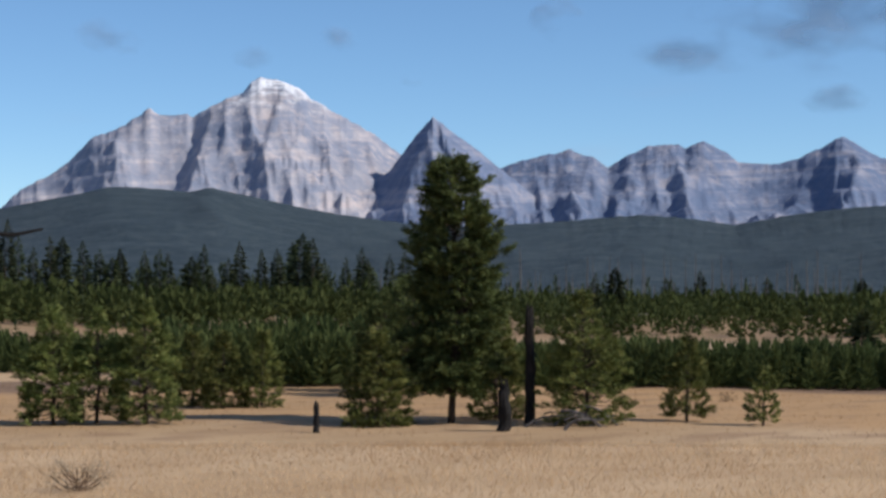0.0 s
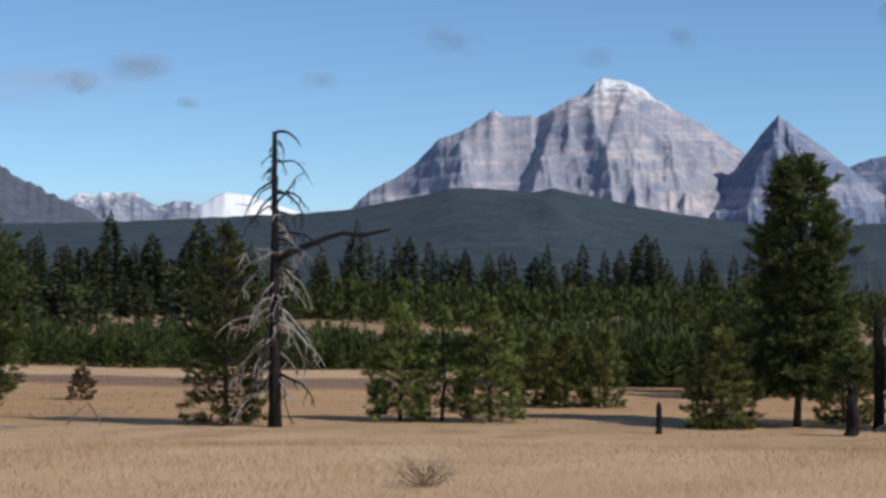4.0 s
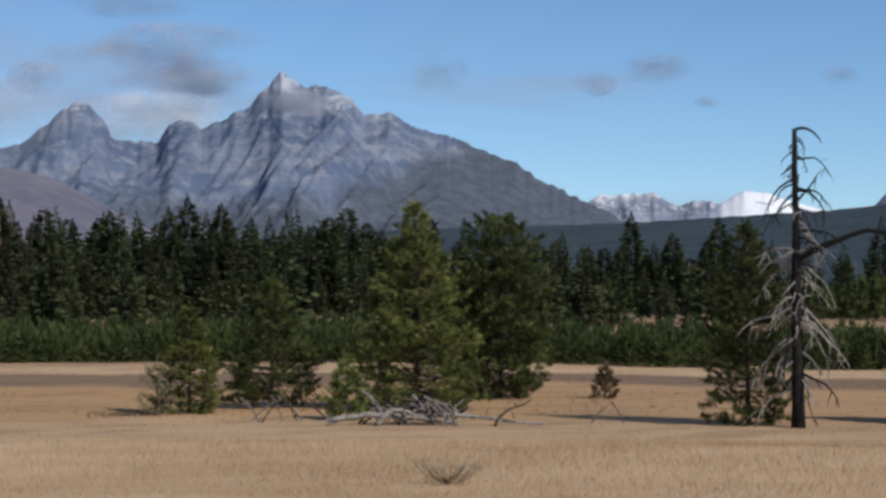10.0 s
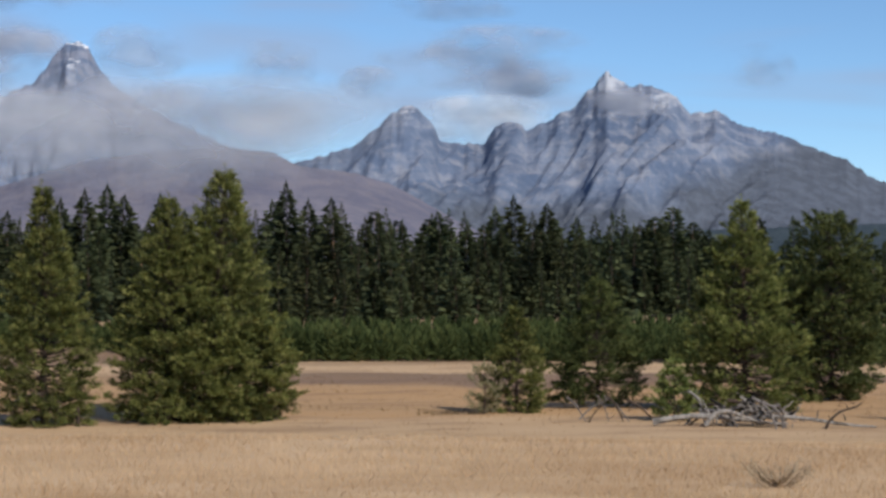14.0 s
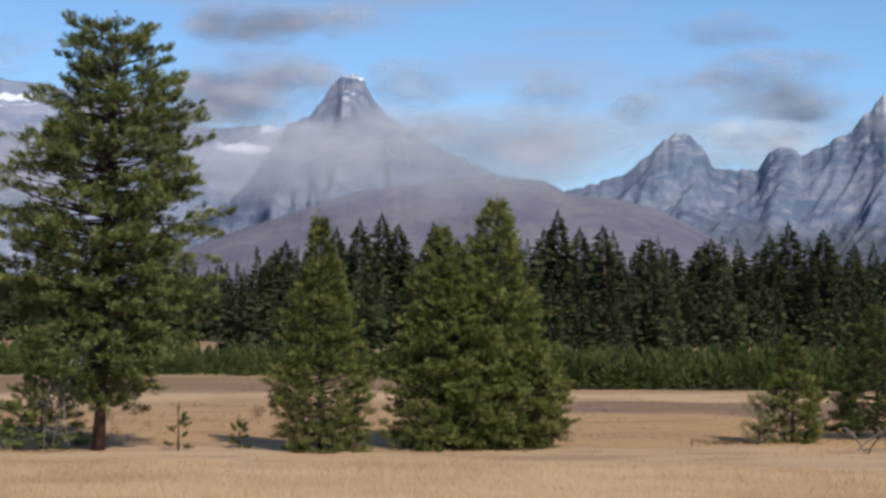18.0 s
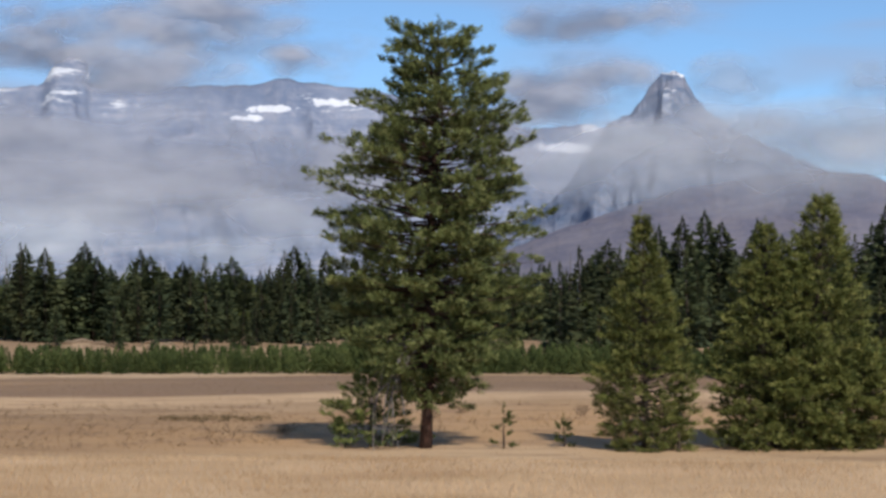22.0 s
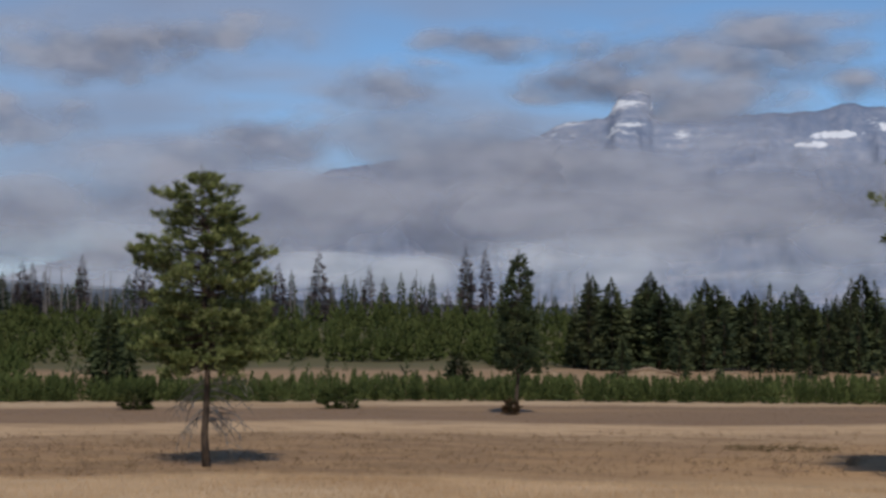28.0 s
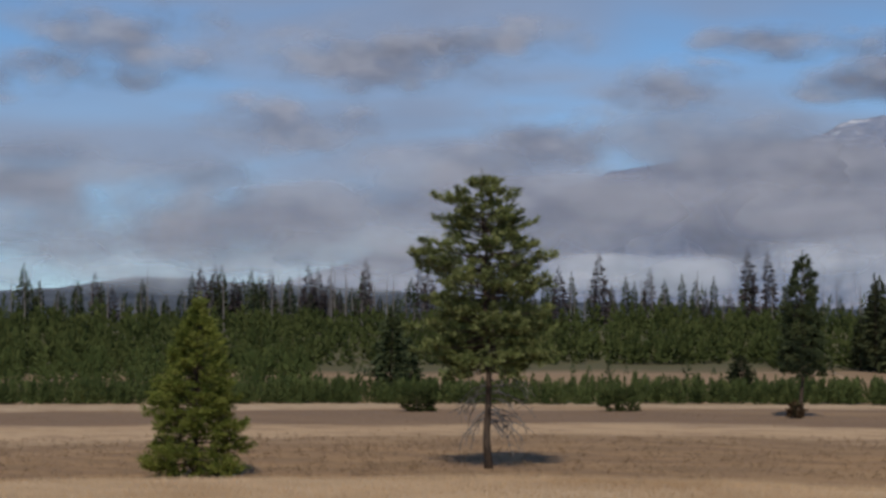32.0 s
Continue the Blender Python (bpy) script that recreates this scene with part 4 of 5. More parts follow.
near_tree("small dense young pine", 33.5, 71, 2.9, 1.45, 109, foot=0.0, limbs=120, shoots=8, size=0.22)
near_tree("broad young pine with dense needles", 32.3, 71, 2.85, 1.75, 110, foot=0.0, limbs=135, shoots=8, size=0.22)
near_tree("broad young pine with dense needles", 31.4, 73, 2.9, 1.65, 111, foot=0.0, limbs=135, shoots=8, size=0.22)
near_tree("young pine with open lower branches", 30.03, 62, 4.1, 2.2, 112, foot=0.05, limbs=195, shoots=10, size=0.2, blade=0.031)
near_tree("thin young pine with yellowish lower needles", 28.55, 62.5, 3.8, 1.6, 113, foot=0.1, limbs=135, shoots=8.75, gaps=0.2, size=0.2, blade=0.031)
near_tree("young pine with open lower branches", 27.28, 62.5, 3.9, 2.2, 114, foot=0.06, limbs=195, shoots=10, size=0.2, blade=0.031)
near_tree("bushy pine grown up round a dead snag", 22.0, 61, 6.5, 2.7, 115, foot=0.0, kind="spire", limbs=229, shoots=8.75, mat=FIR, size=0.2, blade=0.031)
near_tree("rusty red dying sapling in dry grass", 17.67, 75, 1.25, 0.9, 116, foot=0.0, limbs=51, shoots=8, size=0.19, mat=RUST)
near_tree("big bushy pine with branches to the ground", 12.0, 68, 7.7, 4.4, 117, kind="bushy", foot=0.02, limbs=413, shoots=8.75, tops=4, size=0.2, blade=0.031)
near_tree("broad dark pine with rounded crown", 14.5, 76, 7.4, 3.9, 118, kind="round", foot=0.02, limbs=345, shoots=7, size=0.27, blade=0.04, mat=FIR, tops=5, lumps=0.8)
near_tree("young pine with upright top", 5.05, 66.5, 3.75, 2.2, 119, foot=0.0, limbs=180, shoots=10, size=0.2, blade=0.031)
near_tree("bushy young pine with dead lower branches", 7.5, 70, 4.85, 3.5, 120, kind="bushy", foot=0.07, limbs=241, shoots=10, mat=FIR, tops=5, size=0.2, blade=0.031)
near_tree("pale dry shrub with thin leaves", 4.05, 65.3, 1.7, 1.05, 121, name="dry_shrub", category="shrub", kind="round", limbs=51, shoots=6, needles=8, size=0.2, mat=PALE, gaps=0.25)
near_tree("sapling with pale seed heads", 9.85, 62, 2.0, 1.3, 122, limbs=90, shoots=8, size=0.2)
near_tree("tall pine of a joined pair, branches to the ground", -4.15, 63.5, 8.5, 4.6, 123, kind="bushy", foot=0.0, limbs=459, shoots=7, size=0.26, lean=(0.1, 0))
near_tree("broad pine of a joined pair, branches to the ground", -5.35, 63, 7.6, 4.2, 124, kind="bushy", foot=0.0, limbs=413, shoots=8.75, tops=5, size=0.2, blade=0.031)
near_tree("low bushy pine at the foot of the pair", -2.6, 63.5, 3.0, 2.2, 125, kind="round", limbs=135, shoots=7)
SLIM_PINE = near_tree("slim straight pine, branches to the ground", -9.25, 62, 7.8, 3.1, 126, kind="cone", foot=0.0, limbs=379, shoots=7, size=0.24)
LODGEPOLE = near_tree("tall lodgepole pine with open layered crown and reddish trunk", -15.9, 63, 14.6, 7.5, 127, kind="lodge", foot=0.11, limbs=600, shoots=9.5, size=0.25, blade=0.040,
          mat=OLD_PINE, lean=(0.63, 0), rise=-0.02, lofty=0.22, gaps=0.17, trunk_r=0.2, inner=0.35, uneven=0.45, lumps=1.2, sweep=0.16, tops=4, side_shoot=0.3,
          bark=woody("reddish pine bark", (0.030, 0.018, 0.014), (0.085, 0.046, 0.033), (0.055, 0.032, 0.024)))
near_tree("low spreading fir beside a tall pine", -17.55, 64, 3.0, 3.1, 128, kind="cone", limbs=105, shoots=7.5, rise=0.0, gaps=0.15, lumps=0.8, size=0.2, blade=0.031)
near_tree("ragged little pine sapling", -13.5, 62.5, 1.35, 0.7, 129, mat=FIR, limbs=15, shoots=7, size=0.18, gaps=0.3)
near_tree("ragged little pine sapling", -11.65, 63, 0.9, 0.6, 130, mat=FIR, limbs=13, shoots=7, size=0.18, gaps=0.3)
near_tree("slender spruce at the far edge of the meadow", -30.2, 130, 11.1, 2.8, 131, name="spruce_tree", category="spruce tree", kind="spire", foot=0.27, limbs=252, shoots=6, size=0.34, blade=0.07, mat=SPRUCE,
          gaps=0.18, rise=-0.1, sweep=0.0, lofty=0.3, lumps=0.9)
OPEN_PINE = near_tree("open-crowned pine with dead lower branches", -39.6, 69, 10.9, 5.2, 132, kind="ragged", foot=0.33, limbs=380, shoots=9.5, size=0.25, blade=0.040,
          mat=OLD_PINE, rise=0.0, lofty=0.25, gaps=0.22, inner=0.35, uneven=0.45, lumps=1.2, sweep=0.16, tops=4)
near_tree("bright green bushy young pine", -48.5, 66, 6.2, 3.2, 133, kind="cone", foot=0.0, limbs=379, shoots=8, size=0.25, mat=GREEN)
near_tree("low dark bush at the meadow's edge", -35.6, 142, 1.4, 3.0, 134, name="bush", category="bush", kind="round", limbs=70, shoots=6, size=0.3, blade=0.07, mat=YOUNG)
near_tree("low dark bush at the meadow's edge", -41.8, 142, 1.3, 2.6, 135, name="bush", category="bush", kind="round", limbs=70, shoots=6, size=0.3, blade=0.07, mat=YOUNG)
near_tree("rusty little bush in the meadow", -30.4, 126, 0.9, 0.8, 136, name="bush", category="bush", kind="round", limbs=36, shoots=6, size=0.22, blade=0.08, mat=RUST)


# ---- dead wood ----
def curve_points(start, heading, length, bend, n=7, rng=None, wob=0.0):
    """A limb that bends as it goes, from start."""
    p, d = np.array(start, dtype=float), np.array(heading, dtype=float)
    d /= np.linalg.norm(d)
    pts = [p.copy()]
    for _ in range(n - 1):
        d = d + np.array(bend) / (n - 1) + (rng.normal(0, wob, 3) if rng is not None else 0)
        d /= np.linalg.norm(d)
        p = p + d * length / (n - 1)
        pts.append(p.copy())
    return pts


def dead_snag(a, r, h):
    rng = np.random.default_rng(55)
    tree = tagged(new("dead_snag"), "charred dead pine with drooping bare grey branches", "dead tree")
    trunk = Shape()
    zs = np.linspace(-0.2, h, 12)
    trunk.tube([(0.02 * math.sin(z * 1.3) - 0.008 * z, 0, z) for z in zs], [0.23 * (1 - 0.72 * max(z, 0) / h) for z in zs], 9, rng, 0.16)
    trunk.part("trunk", CHAR, tree, smooth=True)
    limb = Shape()
    limb.tube([(0.0, 0, 5.3), (0.7, -0.1, 5.65), (1.6, -0.15, 6.0), (2.1, -0.2, 6.15), (2.7, -0.2, 6.08), (3.6, -0.2, 6.28)], [0.12, 0.105, 0.09, 0.08, 0.07, 0.04], 6, rng, 0.15)
    limb.part("long_branch", CHAR, tree, "long charred side branch")
    tip = Shape()
    tip.tube(curve_points((-0.07, 0, h - 0.05), (0.5, 0, 0.5), 1.05, (0.7, 0, -2.6), 8), [0.06, 0.055, 0.05, 0.04, 0.035, 0.03, 0.02, 0.012], 5)
    tip.part("bent_top", CHAR, tree, "drooping tip")
    for i in range(80):
        z = h * (0.14 + 0.84 * ((i % 66) / 66) ** 0.8) if i < 66 else h * (0.2 + 0.42 * (i - 66) / 14) + rng.uniform(-0.1, 0.1)
        s = z / h
        sd = 1 if rng.random() < (0.6 if s > 0.72 else (0.3 if s > 0.45 else 0.6)) and (i < 66 or i % 4 == 0) else -1
        az = rng.normal(0, 0.75)
        ln = (0.75 + 1.5 * (1 - s) ** 0.6) * rng.choice([0.35, 0.6, 0.9, 1.25, 1.5], p=[0.25, 0.25, 0.25, 0.15, 0.1])
        b = Shape()
        head = (sd * math.cos(az), math.sin(az), rng.uniform(0.0, 0.5) if s > 0.55 else rng.uniform(-0.5, 0.25))
        pts = curve_points((0, 0, z), head, ln, (0, 0, -rng.uniform(0.8, 2.6)), 7, rng, 0.2)
        rad = 0.036 * rng.uniform(0.7, 1.3) + 0.016 * (1 - s)
        b.tube(pts, [rad * (1 - 0.8 * k / 6) for k in range(7)], 4)
        wood = GREYWOOD if (s < 0.72 and rng.random() < 0.72) else CHAR
        bough = b.part("branch", wood, tree)
        for _ in range(3):
            k = int(rng.integers(2, 6))
            twig = Shape()
            twig.tube(curve_points(pts[k], rng.normal(0, 0.6, 3) + (0, 0, -0.5), ln * rng.uniform(0.15, 0.4), (0, 0, -0.8), 4, rng, 0.2), [rad * 0.45, rad * 0.35, rad * 0.25, rad * 0.12], 3)
            twig.part("twig", wood, bough)
    stand(tree, a, r, facing(a))


dead_snag(23.46, 59.5, 9.35)


def burnt_post(name, label, category, a, r, h, rad, seed, mat=None):
    rng = np.random.default_rng(seed)
    ob = tagged(new(name), label, category)
    t = Shape()
    zs = np.linspace(-0.2, h, 9)
    t.tube([(rng.normal(0, rad * 0.12), rng.normal(0, rad * 0.12), z) for z in zs], [rad * (1.1 - 0.3 * max(z, 0) / h) * rng.uniform(0.9, 1.1) for z in zs], 9, rng, 0.15)
    t.part("trunk", mat or CHAR, ob)
    s = Shape()
    for k in range(5):
        an = 6.28 * k / 5 + rng.uniform(-0.4, 0.4)
        x, y = rad * 0.5 * math.cos(an), rad * 0.5 * math.sin(an)
        s.tube([(x, y, h - 0.03), (x * 0.9, y * 0.9, h + rad * rng.uniform(0.3, 1.5))], [rad * 0.3, rad * 0.05], 4)
    s.part("splintered_top", mat or CHAR, ob)
    stand(ob, a, r, facing(a))
    return ob


burnt_post("burnt_snag", "tall charred broken trunk among young pines", "dead tree", 41.65, 61.5, 3.75, 0.17, 5)
burnt_post("burnt_stump", "short charred stump in dry grass", "stump", 40.87, 58.6, 1.35, 0.2, 6)
burnt_post("burnt_stump", "thin charred stump in dry grass", "stump", 35.14, 58, 0.86, 0.1, 7)
burnt_post("wooden_stake", "short weathered stake at the foot of a pine", "stake", -8.2, 61, 0.55, 0.07, 8, BARK)


def log(label, a, r, length, rad, turn, seed, tilt=3.0, lift=0.0, mat=None, bow=0.15, name="fallen_log", category="log"):
    rng = np.random.default_rng(seed)
    if name == "fallen_log" and rad < 0.08:
        name, category = "fallen_branch", "branch"
    ob = tagged(new(name), label, category, "bleached dead wood under the pine" if name.startswith("fallen") else "")
    t = Shape()
    n = 8
    t.tube([(length * (k / (n - 1) - 0.5), rng.normal(0, rad * 0.3), bow * math.sin(k / (n - 1) * 3.14 * 1.5) + rad) for k in range(n)],
           [rad * (1 - 0.6 * k / (n - 1)) * rng.uniform(0.85, 1.15) for k in range(n)], 7, rng, 0.15)
    t.part("trunk", mat or GREYWOOD, ob)
    for k in range(3):
        b = Shape()
        x = length * rng.uniform(-0.3, 0.45)
        b.tube(curve_points((x, 0, rad * 1.5), (rng.normal(0, 0.5), rng.normal(0, 0.3), 1), length * rng.uniform(0.08, 0.2), rng.normal(0, 0.7, 3), 4), [rad * 0.4, rad * 0.3, rad * 0.2, rad * 0.08], 4)
        b.part("branch_stub", mat or GREYWOOD, ob)
    p = spot(a, r)
    ob.matrix_basis = Matrix.Translation(p + Vector((0, 0, lift))) @ Matrix.Rotation(radians(facing(a) + turn), 4, "Z") @ Matrix.Rotation(radians(-tilt), 4, "Y")
    return ob


log("long bleached fallen log lying in grass", 11.2, 59.6, 4.2, 0.10, 4, 31, 1.5, 0.1)
log("long bleached fallen log lying in grass", 13.6, 59.8, 4.6, 0.08, -3, 32, 0.5, 0.12)
log("bleached bent branch on a dead wood heap", 11.6, 59.4, 1.8, 0.09, 10, 33, 14, 0.2, bow=0.3)
rng_logs = np.random.default_rng(77)
for i in range(46):
    log("bleached broken branch on a dead wood heap", 12.1 + rng_logs.normal(0, 0.75), 60.3 + rng_logs.normal(0, 0.5), rng_logs.uniform(0.7, 1.7),
        rng_logs.uniform(0.022, 0.06), rng_logs.uniform(-80, 80), 240 + i, rng_logs.uniform(-58, 58), rng_logs.uniform(0.15, 0.5), (GREYWOOD, SILVER, CHAR, SILVER, BARK)[i % 5])
for i in range(8):
    log("dry bare branch propped on the ground", 8.2 + rng_logs.normal(0, 0.9), 61.5 + rng_logs.normal(0, 0.6), rng_logs.uniform(1.0, 1.9), rng_logs.uniform(0.025, 0.045),
        rng_logs.uniform(-30, 30), 70 + i, rng_logs.choice([-1, 1]) * rng_logs.uniform(30, 65), 0.35, SILVER if i % 2 else BARK, 0.06)
for i, (a, tl) in enumerate([(17.55, 50), (18.05, -58)]):
    log("thin dead stick leaning in the grass", a, 60, 0.85, 0.03, 0, 90 + i, tl, 0.38, SILVER, 0.03, "dead_stick", "stick")
for i in range(10):
    log("grey fallen branch among young pines", 42.6 + rng_logs.normal(0, 0.8), 60.5 + rng_logs.normal(0, 0.7), rng_logs.uniform(0.8, 2.0), rng_logs.uniform(0.03, 0.06),
        rng_logs.uniform(-60, 60), 110 + i, rng_logs.uniform(-30, 30), 0.2, SILVER)


def dead_branch(tree, foot, heading, length, bend, rad, seed):
    """A bare dead limb of a standing tree, with its twigs."""
    rng = np.random.default_rng(seed)
    b = Shape()
    pts = curve_points(foot, heading, length, bend, 7, rng, 0.14)
    b.tube(pts, [rad * (1 - 0.75 * k / 6) for k in range(7)], 5)
    bough = b.part("dead_branch", SILVER, tree, "bare grey dead branch")
    for _ in range(4):
        k = int(rng.integers(2, 6))
        t = Shape()
        t.tube(curve_points(pts[k], rng.normal(0, 0.6, 3) + (0, 0, -0.6), length * rng.uniform(0.15, 0.35), (0, 0, -0.6), 4, rng, 0.2), [rad * 0.5, rad * 0.4, rad * 0.3, rad * 0.15], 3)
        t.part("twig", SILVER, bough)


for i in range(9):
    dead_branch(LODGEPOLE, (-0.3, -0.2, rng_logs.uniform(3.0, 5.2)), (-0.8, -0.5, -0.2), rng_logs.uniform(2.2, 3.8), (0.5, 0.1, -2.2), 0.04, 130 + i)
for i in range(34):
    sd = -1 if i % 3 == 0 else 1
    dead_branch(OPEN_PINE, (0, 0, rng_logs.uniform(1.5, 4.0)), (sd, rng_logs.normal(0, 0.8), rng_logs.uniform(-0.2, 0.4)), rng_logs.uniform(0.9, 2.2),
                (0, 0, -rng_logs.uniform(0.8, 2.0)), 0.03, 150 + i)
for i in range(12):
    dead_branch(SLIM_PINE, (0, 0, rng_logs.uniform(0.3, 1.3)), (rng_logs.choice([-1, 1]), rng_logs.normal(0, 0.8), 0.1), rng_logs.uniform(0.8, 1.6), (0, 0, -0.7), 0.022, 190 + i)


# ---- forest ----
def proto_set():
    sets = {"full": [], "slim": [], "tall": [], "burnt": [], "brown": [], "far": [], "low": []}
    edge = "spruces of the forest edge"
    for i in range(3):
        sets["far"].append(spruce("spruce_tree", "distant dark spruce spire above the young pines", "spruce tree", 15, 2.9 + 0.4 * i, 211 + i, foot=0.14, limbs=330,
                                  sprays=3, blade=0.16, gaps=0.15, group=edge))
        sets["low"].append(spruce("young_spruce", "young spruce in the shade of the forest edge", "spruce tree", 7, 3.0 + 0.3 * i, 216 + i, kind="cone", foot=0.03, limbs=230,
                                  sprays=4, size=0.35, blade=0.12, drop=0.1, group="young spruces of the forest edge"))
    for i in range(5):
        sets["full"].append(spruce("spruce_tree", "dark green spruce in a forest edge", "spruce tree", 15, 4.7 + 0.5 * (i % 3), 201 + i, limbs=430, sprays=5, group=edge))
    for i in range(4):
        sets["slim"].append(spruce("spruce_tree", "slender dark spruce with a narrow spire", "spruce tree", 16, 3.2 + 0.4 * (i % 2), 221 + i, foot=0.1, limbs=400, sprays=4,
                                   size=0.45, blade=0.15, gaps=0.2, group=edge))
    for i in range(4):
        sets["tall"].append(spruce("larch_tree", "tall conifer with a bare orange-brown trunk below", "conifer", 17, 4.3, 241 + i, kind="open", foot=0.3, limbs=330, sprays=5,
                                   size=0.55, bark=REDBARK, gaps=0.15, trunk_r=0.24, drop=0.15, group=edge))
    for i in range(2):
        sets["brown"].append(spruce("dead_spruce", "dead spruce with purplish bare twigs", "dead tree", 15, 3.4, 261 + i, limbs=300, sprays=5, size=0.6, blade=0.06, mat=DEADTREE))
    for i in range(4):
        rng = np.random.default_rng(280 + i)
        ob = tagged(new("dead_tree"), "bare grey burnt trunk standing in the forest", "dead tree", "burnt trunks above the young pines")
        t = Shape()
        t.tube([(rng.normal(0, 0.06), rng.normal(0, 0.06), z) for z in np.linspace(-0.3, 14, 7)], [0.17, 0.16, 0.14, 0.12, 0.10, 0.07, 0.03], 5)
        t.part("trunk", SILVER, ob)
        b = Shape()
        for k in range(26):
            z, an = rng.uniform(3, 13.6), rng.uniform(0, 6.28)
            ln = rng.uniform(0.2, 0.9) * (1.2 - z / 16)
            b.tube([(0, 0, z), (ln * math.cos(an), ln * math.sin(an), z - 0.15 * ln)], [0.035, 0.01], 3)
        tagged(b.part("branchwood", SILVER, ob), kind="stuff")
        sets["burnt"].append(ob)
    return sets


PROTO = proto_set()
USED = set()


def plant(kind, rng, a, r, h):
    choice = PROTO[kind][int(rng.integers(len(PROTO[kind])))]
    tall = {"full": 15, "slim": 16, "tall": 17, "brown": 15, "burnt": 14, "far": 15, "low": 7}[kind]
    k = h / tall
    wide = k ** 0.5 * rng.uniform(0.9, 1.12) if kind != "burnt" else 1.0
    m = Matrix.Translation(spot(a, r)) @ Matrix.Rotation(rng.uniform(0, 6.28), 4, "Z") @ Matrix.Diagonal((wide, wide, k, 1))
    if choice.name not in USED:
        USED.add(choice.name)
        choice.matrix_basis = m
    else:
        copy_thing(choice, m)


def top_height(a, r, el):
    """Height of a tree in direction a at distance r whose tip shows at the height angle el."""
    p = spot(a, r)
    return 4.2 + r * math.tan(radians(el)) - p.z


rng_f = np.random.default_rng(7)
# belts: directions from, to, number, distances, tip angles, kinds
BELTS = [
    (9, 23, 40, 205, 300, 1.5, 2.5, "full slim tall"),
    (-11, 11, 100, 200, 275, 2.2, 3.7, "full full slim tall"),
    (-28.5, -25.7, 14, 205, 250, 1.6, 2.8, "full full slim"),
    (-25.3, -23.0, 10, 205, 250, 1.4, 2.6, "full full slim"),
    (-22.2, -19.4, 8, 205, 250, 1.5, 3.0, "full slim"),
    (-20, -10, 18, 205, 290, 1.6, 2.9, "full slim"),
    (23, 38, 34, 215, 340, 1.0, 2.5, "full slim slim far"),
    (38, 52, 10, 210, 330, 0.2, 1.2, "slim full"),
    (-54, -31, 64, 340, 460, 1.9, 3.3, "far far far brown"),
    (-31, -12, 18, 350, 460, 1.5, 2.4, "far"),
    (-12, 10.5, 62, 160, 205, 0.4, 1.9, "low"),
    (-28, -12, 34, 182, 225, 0.3, 1.5, "low"),
    (10, 25, 30, 165, 205, 0.1, 0.9, "low"),
    (-54, -28, 120, 330, 480, 1.5, 3.0, "burnt"),
    (-28, -8, 30, 330, 480, 1.4, 3.0, "burnt"),
    (-48.5, -43, 46, 330, 420, 2.0, 3.3, "burnt burnt far brown"),
    (37, 52, 70, 280, 460, 0.5, 1.9, "burnt"),
    (24, 37, 14, 260, 420, 0.6, 1.7, "burnt"),
]
for a0, a1, n, r0, r1, e0, e1, kinds in BELTS:
    kinds = kinds.split()
    for i in range(n):
        a = a0 + (a1 - a0) * (i + rng_f.uniform(0.0, 1.0)) / n
        r = rng_f.uniform(r0, r1)
        el = e0 + (e1 - e0) * rng_f.beta(2.0, 1.6)
        plant(kinds[int(rng_f.integers(len(kinds)))], rng_f, a, r, max(top_height(a, r, el), 3.0))
# the ones that stand out against the sky
for kind, a, r, el in [("slim", -28.0, 212, 3.2), ("slim", -20.2, 215, 3.15), ("slim", -19.4, 218, 2.85), ("full", -26.5, 222, 2.6), ("full", -25.8, 225, 2.85),
                       ("full", -25.4, 224, 2.9), ("full", -22.0, 220, 2.5), ("slim", -18.0, 230, 2.3), ("slim", -0.2, 225, 3.7), ("slim", -2.9, 220, 3.4),
                       ("full", -6.9, 222, 3.6), ("slim", 7.4, 260, 3.4), ("slim", -4.0, 235, 3.35), ("tall", 4.1, 215, 3.1), ("tall", -3.8, 210, 2.9),
                       ("slim", 28.1, 240, 2.0), ("slim", 30.0, 235, 1.6), ("slim", 34.0, 245, 2.0), ("slim", 35.0, 250, 2.1), ("slim", 36.5, 240, 1.8),
                       ("tall", 11.0, 205, 2.6), ("tall", 12.0, 215, 2.8), ("full", 17.2, 208, 2.4), ("full", 19.0, 212, 2.3), ("full", 19.8, 214, 2.3), ("slim", 22.0, 230, 2.7),
                       ("brown", -11.6, 215, 3.1), ("full", -42.6, 172, 2.8), ("full", -42.0, 180, 1.6), ("full", -32.0, 176, 0.6), ("slim", 43.6, 200, 1.1), ("full", 51.6, 120, 0.6)]:
    plant(kind, rng_f, a, r, top_height(a, r, el))
for kind in PROTO:
    for ob in PROTO[kind]:
        if ob.name not in USED:
            for o in (*ob.children_recursive, ob):
                bpy.data.objects.remove(o)


